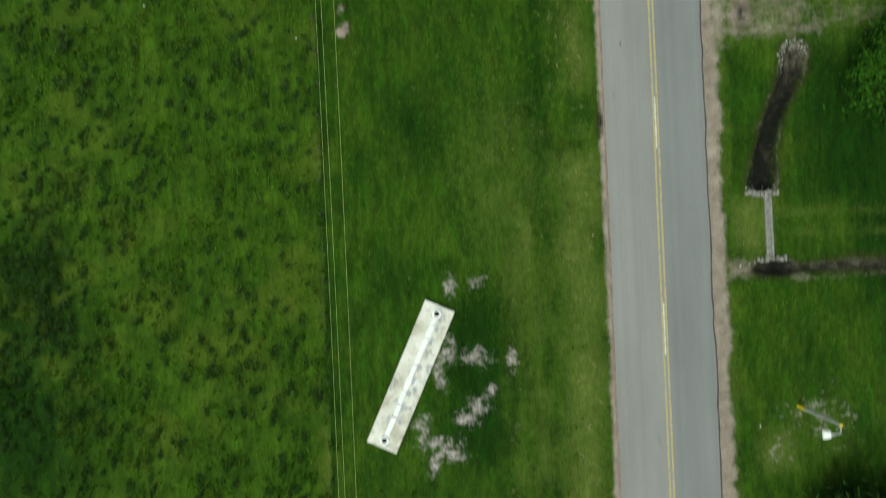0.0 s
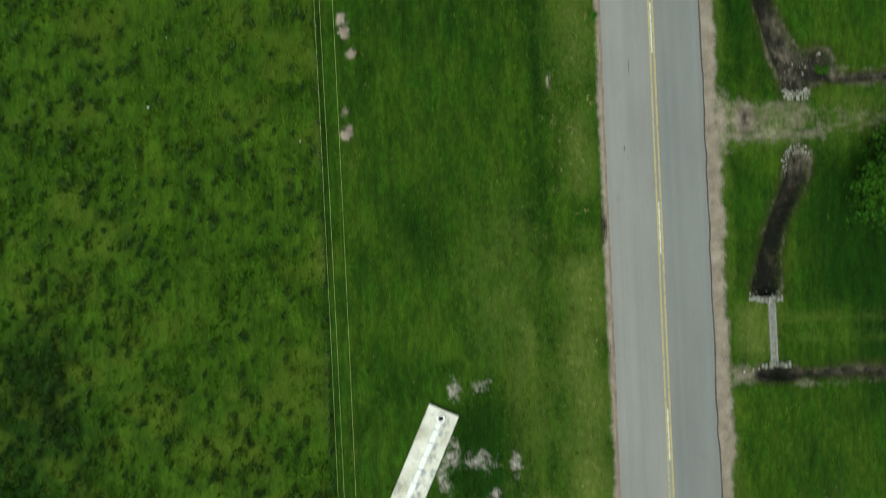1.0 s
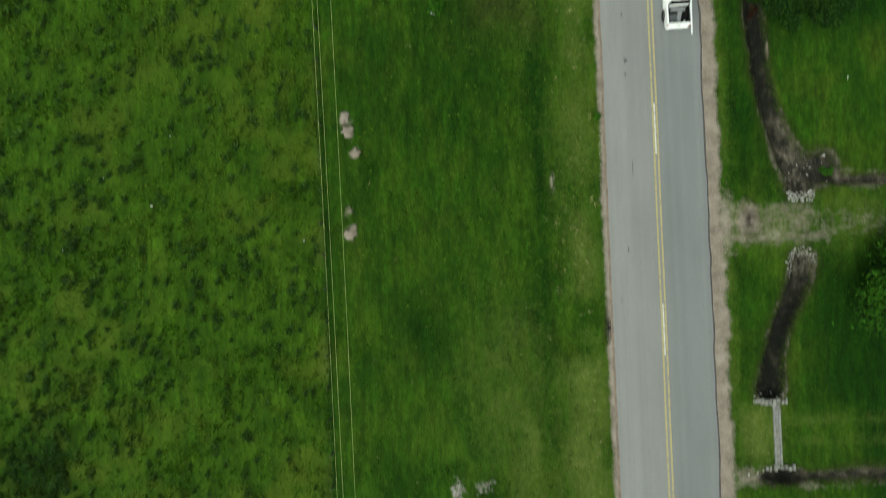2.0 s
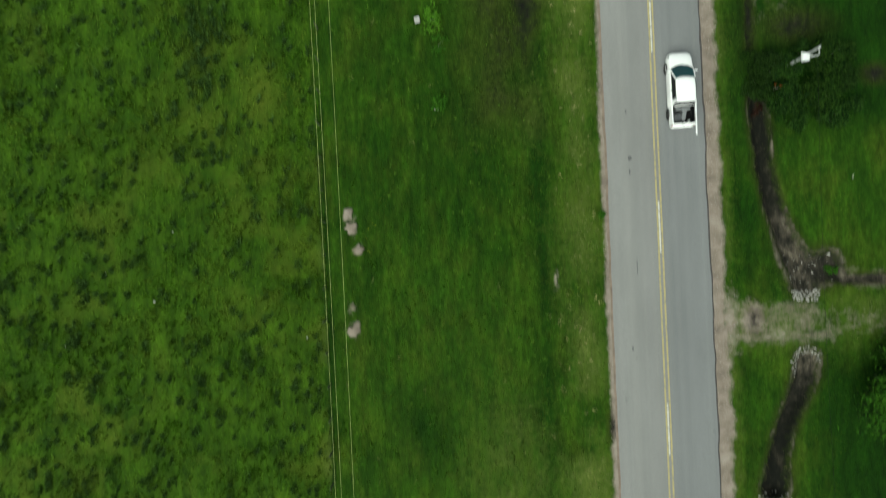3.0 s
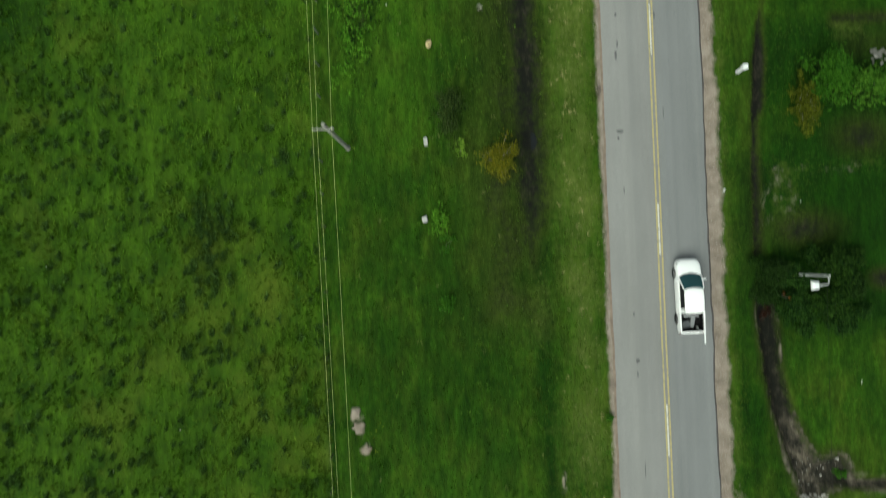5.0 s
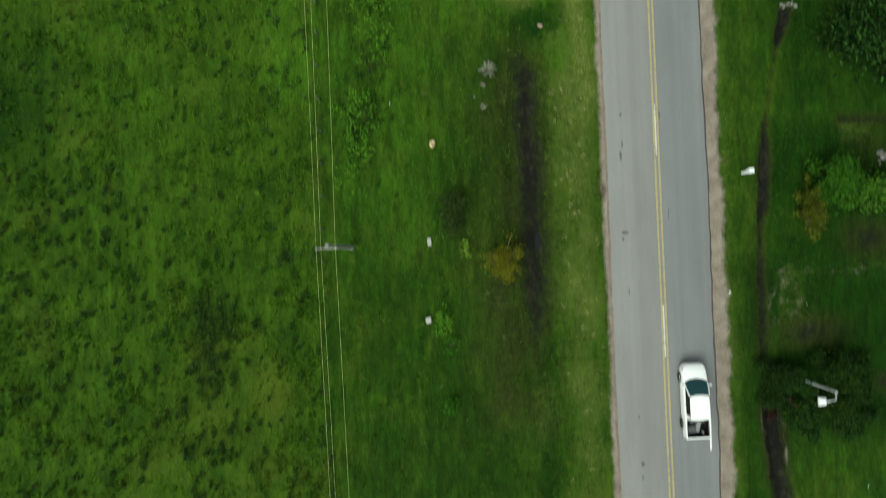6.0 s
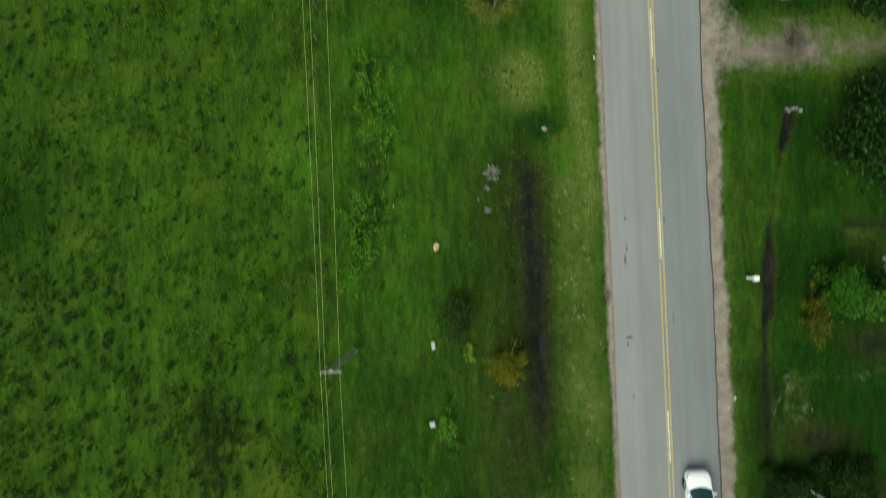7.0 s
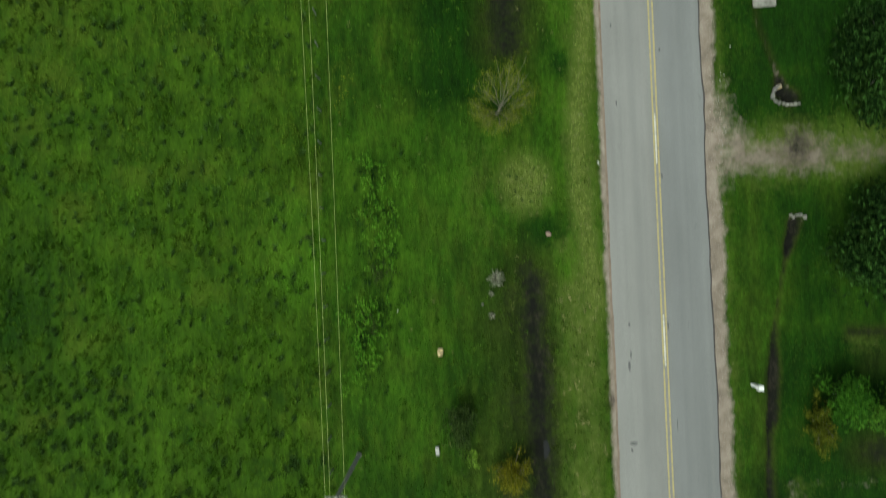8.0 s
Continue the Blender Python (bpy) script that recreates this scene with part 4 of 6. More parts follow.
    for yy, h, z in ((0.49, 0.57, 1.45), (0.40, 0.62, 1.475), (0.1, 0.645, 1.495), (-0.4, 0.645, 1.495), (-0.78, 0.625, 1.475), (-0.87, 0.59, 1.45)):
        k = 0.09 if yy > 0.45 else (0.06 if yy > 0.35 else (-0.03 if yy < -0.7 else 0.0))
        rf.append([(-h, yy, z - 0.05), (-h + 0.03, yy, z - 0.015), (-h + 0.12, yy + k * 0.5, z), (0, yy + k, z + 0.012), (h - 0.12, yy + k * 0.5, z), (h - 0.03, yy, z - 0.015), (h, yy, z - 0.05)])
    loft(bm, rf)
    bmesh.ops.holes_fill(bm, edges=bm.edges)
    bmesh.ops.recalc_face_normals(bm, faces=bm.faces)
    part("roof", bm, WHITE_PAINT, car, smooth=True)
    bm = bmesh.new()
    grid = []
    for j in range(5):
        v = j / 4
        row = []
        for i in range(9):
            u = i / 8
            q = fl.lerp(fr, u).lerp(FL.lerp(FR, u), v)
            arc = 1 - (2 * u - 1) ** 2
            row.append(bm.verts.new(q + Vector((0, 0.20 * arc * (1 - 0.45 * v), 0.012 + 0.03 * arc))))
        grid.append(row)
    fs = [bm.faces.new((grid[j][i], grid[j][i + 1], grid[j + 1][i + 1], grid[j + 1][i])) for j in range(4) for i in range(8)]
    bmesh.ops.solidify(bm, geom=fs, thickness=0.01)
    bmesh.ops.recalc_face_normals(bm, faces=bm.faces)
    part("windshield", bm, GLASS, car, "dark teal tinted windshield", smooth=True)
    pane("rear_window", [rr, rl, RL, RR], DARK_GLASS, 0.06, "dark tinted rear window")
    for s in (-1, 1):
        pane("side_window", [(s * 0.716, 0.86, belt + 0.13), (s * 0.716, -0.66, belt + 0.13), (s * 0.640, -0.60, top - 0.03), (s * 0.640, 0.40, top - 0.03)], DARK_GLASS, 0.03, "black tinted side window")
        bm = bmesh.new()
        loft(bm, [[(s * 0.742, 1.12, belt - 0.01), (s * 0.742, -0.93, belt - 0.01), (s * 0.720, -0.91, belt + 0.125), (s * 0.720, 0.90, belt + 0.125)],
                  [(s * 0.712, 1.12, belt - 0.01), (s * 0.712, -0.93, belt - 0.01), (s * 0.690, -0.91, belt + 0.125), (s * 0.690, 0.90, belt + 0.125)]])
        bmesh.ops.holes_fill(bm, edges=bm.edges)
        bmesh.ops.recalc_face_normals(bm, faces=bm.faces)
        part("door_top", bm, WHITE_PAINT, car)
        m = part("side_mirror", boxed(min(s * 0.80, s * 0.99), max(s * 0.80, s * 0.99), 0.94, 1.03, 0.93, 1.07, bevel=0.02), WHITE_PAINT, car)
        part("mirror_glass", boxed(min(s * 0.83, s * 0.97), max(s * 0.83, s * 0.97), 0.932, 0.9395, 0.95, 1.05), GLASS, m, "mirror glass")
        bm = bmesh.new()
        loft(bm, [[(s * 0.50, 2.10, 0.56), (s * 0.66, 1.985, 0.58), (s * 0.70, 1.86, 0.62), (s * 0.70, 1.84, 0.775), (s * 0.66, 1.97, 0.735), (s * 0.50, 2.09, 0.69)],
                  [(s * 0.50, 2.14, 0.56), (s * 0.70, 2.02, 0.58), (s * 0.765, 1.87, 0.62), (s * 0.755, 1.85, 0.80), (s * 0.69, 2.0, 0.75), (s * 0.50, 2.125, 0.70)]])
        bmesh.ops.holes_fill(bm, edges=bm.edges)
        bmesh.ops.recalc_face_normals(bm, faces=bm.faces)
        part("headlight", bm, HEADLIGHT, car, "clear wraparound headlight")
        part("tail_light", boxed(min(s * 0.68, s * 0.76), max(s * 0.68, s * 0.76), -2.12, -2.09, 0.62, 0.92, bevel=0.01), simple("red_lens", (0.25, 0.012, 0.010), 0.3), car, "red tail light")
        for yy in (1.35, -1.32):
            bm = bmesh.new()
            xs = [s * 0.812, s * 0.812, s * 0.79, s * 0.66, s * 0.64, s * 0.64]
            rs = [0.19, 0.27, 0.295, 0.295, 0.27, 0.19]
            loft(bm, [[(xx, yy + r * math.cos(a), 0.296 + r * math.sin(a)) for a in [2 * math.pi * k / 20 for k in range(20)]] for xx, r in zip(xs, rs)])
            bmesh.ops.recalc_face_normals(bm, faces=bm.faces)
            tyre = part("tyre", bm, RUBBER, car, "black rubber tyre")
            bm = bmesh.new()
            loft(bm, [[(xx, yy + r * math.cos(a), 0.296 + r * math.sin(a)) for a in [2 * math.pi * k / 16 for k in range(16)]] for xx, r in ((s * 0.64, 0.19), (s * 0.77, 0.19), (s * 0.793, 0.06), (s * 0.80, 0.02))])
            bmesh.ops.holes_fill(bm, edges=bm.edges)
            bmesh.ops.recalc_face_normals(bm, faces=bm.faces)
            part("rim", bm, DARK_STEEL, tyre, "dark steel rim")
    for sx in (-1, 1):
        part("window_seal", tube(bmesh.new(), [(sx * 0.728, 0.90, 1.078), (sx * 0.728, 0.3, 1.08), (sx * 0.728, -0.64, 1.08)], 0.014, 6), BLACK_PLASTIC, car, "black window seal")
        part("roof_gutter", tube(bmesh.new(), [(sx * 0.63, 0.50, 1.44), (sx * 0.652, 0.1, 1.452), (sx * 0.652, -0.4, 1.452), (sx * 0.635, -0.82, 1.44)], 0.012, 6), BLACK_PLASTIC, car, "black roof gutter")
        part("wheel_arch", tube(bmesh.new(), [(sx * 0.79, 1.35 + 0.34 * math.cos(a), 0.30 + 0.34 * math.sin(a)) for a in [math.pi * k / 8 for k in range(9)]], 0.022, 6), BLACK_PLASTIC, car, "black wheel arch trim")
        part("wheel_arch", tube(bmesh.new(), [(sx * 0.79, -1.32 + 0.34 * math.cos(a), 0.30 + 0.34 * math.sin(a)) for a in [math.pi * k / 8 for k in range(9)]], 0.022, 6), BLACK_PLASTIC, car)
    part("bumper_trim", boxed(-0.55, 0.55, -2.195, -2.165, 0.40, 0.47, bevel=0.01), BLACK_PLASTIC, car, "black bumper trim")
    part("cowl", tube(bmesh.new(), [(-0.70, 1.15, 0.955), (-0.4, 1.29, 0.972), (0, 1.35, 0.982), (0.4, 1.29, 0.972), (0.70, 1.15, 0.955)], 0.022, 6), BLACK_PLASTIC, car, "black cowl strip")
    for s in (-1, 1):
        part("wiper", tube(bmesh.new(), [(s * 0.12, 1.17, 0.985), (s * 0.12 + 0.5, 1.09, 1.03)], 0.008, 5), BLACK_PLASTIC, car)
    part("roof_rail_bar", tube(bmesh.new(), [(-0.66, -0.97, 0.98), (-0.52, -0.96, 1.36), (0.52, -0.96, 1.36), (0.66, -0.97, 0.98)], 0.028, 8), BLACK_PLASTIC, car, "black tubular bed bar")
    part("bed_lip", boxed(-0.66, 0.66, -1.0, -0.955, 0.9, 0.975, bevel=0.01), WHITE_PAINT, car)
    return car


CAR_X, CAR_Y = 12.96, 27.30
pickup(CAR_X, CAR_Y, 0.6)
CARGO_GREY = simple("grey_sacking", (0.085, 0.09, 0.095), 0.9, vary=0.3, size=0.15)
CARGO_PALE = simple("pale_cardboard", (0.24, 0.25, 0.26), 0.9, vary=0.2, size=0.15)
bed_z = crown(CAR_X) + 0.003 + 0.477
lone("cargo_box", boxed(-0.22, 0.22, -0.20, 0.20, 0, 0.26, bevel=0.015), CARGO_GREY, "grey box in the pickup bed", "box", pose(CAR_X - 0.28, CAR_Y - 1.62, bed_z, 0, 0, 8))
lone("cargo_sack", boxed(-0.13, 0.13, -0.30, 0.30, 0, 0.2, bevel=0.07), CARGO_PALE, "pale lumpy sack in the pickup bed", "sack", pose(CAR_X + 0.12, CAR_Y - 1.50, bed_z, 0, 0, -14))
lone("cargo_bucket", tube(bmesh.new(), [(0, 0, 0), (0, 0, 0.2)], [0.05, 0.06], 14), PAPER, "small white bucket in the pickup bed", "bucket", pose(CAR_X + 0.40, CAR_Y - 1.83, bed_z))
lone("cargo_crate", boxed(-0.42, 0.42, -0.06, 0.06, 0, 0.3, bevel=0.012), CARGO_PALE, "long pale crate behind the cab", "crate", pose(CAR_X + 0.03, CAR_Y - 1.13, bed_z))
lone("long_board", boxed(-0.04, 0.04, -1.35, 1.1, 0, 0.035, bevel=0.006), WHITEWASH, "long white board lying on the bed rail", "board", pose(CAR_X + 0.69, CAR_Y - 1.36, crown(CAR_X) + 0.988, 0, 0, -1.0))


# ---------------------------------------------------------------- concrete slab with a painted ridge
def concrete_slab():
    a, b = Vector((-1.54, -2.82, 0)), Vector((-5.345, -11.12, 0))
    c, long = (a + b) / 2, (b - a).length
    turn = math.degrees(math.atan2(*((a - b).yx))) - 90
    base = min(land(-4.5, -11.5), land(-1, -3), land(-3.4, -7)) - 0.06
    slab = thing("concrete_slab", "long pale stained concrete slab with a white ridge", "slab", c.x, c.y, base, turn)
    h, half = 0.30, 0.955
    bm = boxed(-half, half, -long / 2, long / 2, 0, h, bevel=0.03)
    part("slab_body", bm, SLAB_CONCRETE, slab)
    rnd = random.Random(5)
    n, y = 8, -long / 2 + 1.2
    step = (long - 2.4) / n
    for k in range(n):
        w = 0.155 + rnd.uniform(-0.02, 0.02)
        o = rnd.uniform(-0.035, 0.035)
        part("ridge_block", boxed(o - w, o + w, y + 0.03, y + step * rnd.uniform(0.92, 0.99), h - 0.02, h + 0.12 + rnd.uniform(0, 0.06), bevel=0.025), WHITEWASH, slab, "whitewashed ridge block" if k == 0 else "")
        part("ridge_joint", boxed(o - w * 0.75, o + w * 0.75, y + step * 0.70, y + step + 0.05, h - 0.02, h + 0.07, bevel=0.015), WHITEWASH, slab)
        # a dark grey patch beside each ridge joint, on one side only
        cx, cy, rx, ry = 0.30 + rnd.uniform(-0.05, 0.08), y + step * 0.82, rnd.uniform(0.11, 0.19), rnd.uniform(0.18, 0.30)
        bm = bmesh.new()
        rim = [(cx + rx * q * math.cos(a), cy + ry * q * math.sin(a), h + 0.004) for a, q in [(2 * math.pi * i / 14, rnd.uniform(0.6, 1.15)) for i in range(14)]]
        bm.faces.new([bm.verts.new(p) for p in rim])
        part("ridge_smudge", bm, SMUDGE_GREY, slab, "dark grey smudge beside the ridge" if k == 0 else "")
        y += step
    for yy in (-long / 2 + 0.50, long / 2 - 0.50):
        bm = bmesh.new()
        prof = [(0.15, h - 0.02), (0.15, h + 0.09), (0.18, h + 0.12), (0.26, h + 0.12), (0.28, h + 0.09), (0.28, h - 0.02)]
        loft(bm, [[(r * math.cos(t), yy + r * math.sin(t), z) for t in [2 * math.pi * k / 24 for k in range(24)]] for r, z in prof])
        bmesh.ops.recalc_face_normals(bm, faces=bm.faces)
        ring = part("inlet_ring", bm, WHITEWASH, slab, "white ring round a dark opening")
        # a solid black disc; its colour stands in for the dark inside the hole
        part("opening", tube(bmesh.new(), [(0, yy, h - 0.05), (0, yy, h + 0.012)], 0.15, 20), BLACK_PLASTIC, ring, "dark opening")
        s = 1 if yy > 0 else -1
        part("ridge_end", boxed(-0.15, 0.15, min(yy - s * 0.30, yy - s * 0.78), max(yy - s * 0.30, yy - s * 0.78), h - 0.02, h + 0.06, bevel=0.02), WHITEWASH, slab)
    return slab


concrete_slab()


# ---------------------------------------------------------------- lamps, poles, cables, fence
def street_lamp(x, y, tall, turn, label, cap):
    lamp = thing("street_lamp", label, "street lamp", x, y, land(x, y) - 0.03, turn, "street lamps")
    part("foot_band", tube(bmesh.new(), [(0, 0, 0), (0, 0, 0.75)], 0.095, 12), YELLOW_PAINT, lamp, "yellow painted foot")
    part("pole", tube(bmesh.new(), [(0, 0, 0.7), (0, 0, tall)], [0.085, 0.06], 12), STEEL, lamp)
    part("cap", tube(bmesh.new(), [(0, 0, tall), (0, 0, tall + 0.1), (0, 0, tall + 0.14)], [0.062, 0.062, 0.03], 12), cap, lamp)
    part("arm", tube(bmesh.new(), [(0, 0, tall - 0.10), (0, -0.18, tall), (-0.03, -0.36, tall + 0.05), (-0.14, -0.44, tall + 0.07), (-0.50, -0.46, tall + 0.08)], 0.034, 8), STEEL, lamp)
    shade = bmesh.new()
    rows = loft(shade, [[(-0.74 + sx * a, b - 0.47, tall + z) for sx, b in ((-1, -w), (1, -w * 0.8), (1, w * 0.8), (-1, w))] for a, w, z in ((0.18, 0.23, -0.06), (0.20, 0.25, 0.0), (0.18, 0.22, 0.10), (0.12, 0.15, 0.15))])
    shade.faces.new(rows[-1])
    shade.faces.new(rows[0][::-1])
    bmesh.ops.recalc_face_normals(shade, faces=shade.faces)
    head = part("shade", shade, ENAMEL, lamp, "white enamelled lamp shade")
    part("lens", boxed(-0.87, -0.61, -0.63, -0.31, tall - 0.1, tall - 0.062, bevel=0.01), LAMP_GLASS, head, "frosted lamp glass")
    part("bracket", boxed(-0.56, -0.42, -0.52, -0.42, tall + 0.03, tall + 0.13, bevel=0.01), STEEL, head)
    return lamp


street_lamp(19.12, -9.42, 4.05, 0, "slim grey street lamp with a yellow foot and white shade", YELLOW_PAINT)
street_lamp(19.05, 28.35, 4.0, 0, "slim grey street lamp rising out of dark shrubs", STEEL)

bm = bmesh.new()
tube(bm, [(19.12 - 0.12 * k / 20, -9.42 + 37.77 * k / 20, 3.95 - 0.05 * k / 20 - 2.3 * (k / 20) * (1 - k / 20)) for k in range(21)], 0.0055, 5)
lone("lamp_cable", bm, BLACK_PLASTIC, "thin black cable strung between street lamps", "cable")

POLE_Y = 36.95


def utility_pole(x, y, reach, tall=6.6):
    p = thing("utility_pole", "weathered grey wooden utility pole with a short crossarm", "utility pole", x, y, land(x, y) - 0.05, 0, "utility poles")
    part("pole", tube(bmesh.new(), [(0, 0, 0), (0, 0, tall * 0.5), (0, 0, tall + 0.05)], [0.125, 0.11, 0.095], 12), POLE_WOOD, p)
    part("crossarm", boxed(reach[0] - 0.07, reach[2] + 0.09, -0.17, -0.095, 6.12, 6.21, bevel=0.01), POLE_WOOD, p)
    part("arm_brace", tube(bmesh.new(), [(reach[2] * 0.8, -0.13, 6.12), (0.05, -0.11, 5.6)], 0.015, 6), STEEL, p)
    part("base_stone", tube(bmesh.new(), [(0, 0, 0), (0, 0, 0.12)], [0.19, 0.16], 10), OLD_CONCRETE, p, "pale concrete collar")
    for xx in reach:
        part("insulator", tube(bmesh.new(), [(xx, -0.13, 6.20), (xx, -0.13, 6.26), (xx, -0.13, 6.30), (xx, -0.13, 6.35)], [0.02, 0.045, 0.03, 0.04], 10), PORCELAIN, p, "porcelain insulator")
    return p


POLES = ((-6.20, -20.0), (-6.76, POLE_Y), (-7.60, 93.0))
REACH = ((-0.40, -0.08, 0.45), (-0.60, -0.36, 0.37), (-0.80, -0.22, 0.86))
for (px_, py_), reach in zip(POLES, REACH):
    utility_pole(px_, py_, reach)
for c, extra in enumerate((0.0, 0.05, 0.1)):
    bm = bmesh.new()
    for q, ((x0, y0), (x1, y1)) in enumerate(zip(POLES, POLES[1:])):
        n = 24
        za, zb = land(x0, y0) - 0.05 + 6.35, land(x1, y1) - 0.05 + 6.35
        xa, xb = x0 + REACH[q][c], x1 + REACH[q + 1][c]
        pts = [(xa + (xb - xa) * k / n, y0 - 0.13 + (y1 - y0) * k / n, za + (zb - za) * k / n - 4 * (0.55 + extra) * (k / n) * (1 - k / n)) for k in range(n + 1)]
        tube(bm, pts, 0.0048, 5)
    lone("power_cable", bm, CABLE, "pale bare overhead power cable strung between poles", "cable", group="power cables")


def fence():
    f = thing("wire_fence", "old low wire fence with grey wooden posts", "fence", FENCE_X, 20, 0)
    rnd = random.Random(3)
    ys = np.arange(-18.71, 72, 1.96)
    tops = []
    for k, yy in enumerate(ys):
        xx = FENCE_X + rnd.uniform(-0.06, 0.06)
        z = land(xx, yy)
        tall = rnd.uniform(0.85, 1.05)
        lean = (rnd.uniform(-0.05, 0.05), rnd.uniform(-0.05, 0.05))
        bm = tube(bmesh.new(), [(xx - FENCE_X, yy - 20, z - 0.05), (xx - FENCE_X + lean[0], yy - 20 + lean[1], z + tall)], [0.05, 0.045], 7)
        part("post", bm, POST_WOOD if yy > 33 else OLD_POST, f, "grey weathered post" if yy > 33 else "")
        tops.append((xx - FENCE_X + lean[0] * 0.9, yy - 20 + lean[1] * 0.9, z + tall))
    for lift in (0.12, 0.55):
        part("wire", tube(bmesh.new(), [(a, b, c - lift) for a, b, c in tops], 0.0008, 4), OLD_POST, f)
    return f


fence()


# ---------------------------------------------------------------- culverts, headwalls, stones
def rock_mesh(bm, size, seed, flat=0.7):
    made = bmesh.ops.create_icosphere(bm, subdivisions=2, radius=1.0)["verts"]
    for v in made:
        k = 0.72 + 0.55 * noise.noise(v.co * 1.1 + Vector((seed * 3.1, seed * 1.7, seed)))
        v.co = Vector((v.co.x * size[0] * k, v.co.y * size[1] * k, v.co.z * size[2] * k * flat))
    return bm


def block_mesh(bm, sx, sy, sz, seed):
    rnd = random.Random(seed)
    box(bm, -sx / 2, sx / 2, -sy / 2, sy / 2, 0, sz, bevel=min(sx, sy, sz) * 0.12)
    for v in bm.verts:
        v.co += Vector([rnd.uniform(-1, 1) * 0.04 * s for s in (sx, sy, sz)])
    return bm


def headwall(name, x0, x1, y, thick, label, group="culvert headwalls", tall=0.35):
    h = thing(name, label, "headwall", (x0 + x1) / 2, y, max(land((x0 + x1) / 2, y + 0.7), land((x0 + x1) / 2, y - 0.7)) - tall + 0.08, 0, group)
    n = max(4, round((x1 - x0) / 0.22))
    rnd = random.Random(int(y * 10))
    w = (x1 - x0) / n
    for k in range(n):
        bm = block_mesh(bmesh.new(), w * rnd.uniform(0.6, 1.0), thick * rnd.uniform(0.55, 1.25), tall + rnd.uniform(-0.02, 0.08), k + int(y))
        b = part("stone", bm, OLD_CONCRETE, h)
        b.location = (-(x1 - x0) / 2 + w * (k + 0.5), rnd.uniform(-0.05, 0.05), rnd.uniform(-0.05, 0.01))
        b.rotation_euler = (rnd.uniform(-0.08, 0.08), rnd.uniform(-0.08, 0.08), rnd.uniform(-0.14, 0.14))
    return h


headwall("culvert_headwall", 16.6, 18.6, 3.05, 0.30, "rough concrete culvert headwall at the ditch end", tall=0.55)
headwall("culvert_headwall", 17.15, 18.85, -0.78, 0.34, "rough concrete culvert headwall at the cross ditch", tall=0.5)
headwall("culvert_headwall", 19.15, 20.2, 50.22, 0.20, "low block headwall over a narrow ditch", tall=0.5)
headwall("culvert_headwall", 19.05, 20.2, 56.80, 0.17, "low pale headwall beside the driveway", tall=0.45)
row = thing("stone_row", "curved row of pale stones round the ditch mouth", "stones", 19.03, 57.40, land(18.4, 57.0) - 0.2)
for k in range(9):
    a = math.radians(95 + k * 20)
    block = part("stone", block_mesh(bmesh.new(), 0.11 + 0.05 * (k % 3), 0.13 + 0.03 * (k % 2), 0.32 + 0.05 * (k % 2), k), MID_CONCRETE, row)
    block.location = (0.47 * math.cos(a), 0.50 * math.sin(a), -0.03 * (k % 4))
    block.rotation_euler = (0.10 * math.sin(3 * k), 0.08 * math.cos(5 * k), a + 0.25 * math.sin(7 * k))
lone("concrete_plate", block_mesh(bmesh.new(), 1.3, 0.55, 0.2, 3), OLD_CONCRETE, "pale concrete plate laid over the ditch", "plate", pose(18.35, 62.95, land(18.35, 63.4) - 0.08))

# a shallow concrete channel between the two headwalls
channel = thing("culvert_channel", "narrow concrete channel with two pale kerbs", "channel", 17.90, 1.13, land(17.9, 1.13))
for name, mat, x0, x1, up in (("bed", MID_CONCRETE, -0.17, 0.17, 0.03), ("kerb", PALE_CONCRETE, -0.21, -0.09, 0.09), ("kerb", PALE_CONCRETE, 0.09, 0.23, 0.10)):
    bm, n = bmesh.new(), 14
    loft(bm, [[(px_ + 0.010 * math.sin(1.7 * j), -1.75 + 3.5 * j / n, land(17.9, -0.62 + 3.5 * j / n) - land(17.9, 1.13) + pz) for px_, pz in ((x0, -0.1), (x0 + 0.015, up), (x1 - 0.015, up), (x1, -0.1))] for j in range(n + 1)])
    bmesh.ops.holes_fill(bm, edges=bm.edges)
    bmesh.ops.recalc_face_normals(bm, faces=bm.faces)
    part(name, bm, mat, channel)

ROCKS = []
for k in range(5):
    bm = rock_mesh(bmesh.new(), (1, 1, 1), k + 2)
    me = bpy.data.meshes.new("stone")
    bm.to_mesh(me)
    bm.free()
    me.materials.append(STONE if k < 3 else PALE_STONE)
    ROCKS.append(me)


def stones(cx, cy, rx, ry, n, seed, lo, hi, label, group, bend=0.0, pale=0.5):
    rnd = random.Random(seed)
    for k in range(n):
        u = rnd.uniform(-1, 1)
        x, y = cx + u * rx, cy + rnd.uniform(-1, 1) * ry + bend * u * u
        s = rnd.uniform(lo, hi)
        me = ROCKS[rnd.choice((3, 4)) if rnd.random() < pale else rnd.choice((0, 1, 2))]
        ob = new("stone", me)
        ob.matrix_world = pose(x, y, land(x, y) + s * 0.12, 0, 0, rnd.uniform(0, 360)) @ Matrix.Diagonal((s, s * rnd.uniform(0.6, 1), s * rnd.uniform(0.5, 0.8), 1))
        tagged(ob, label, "stone", group)


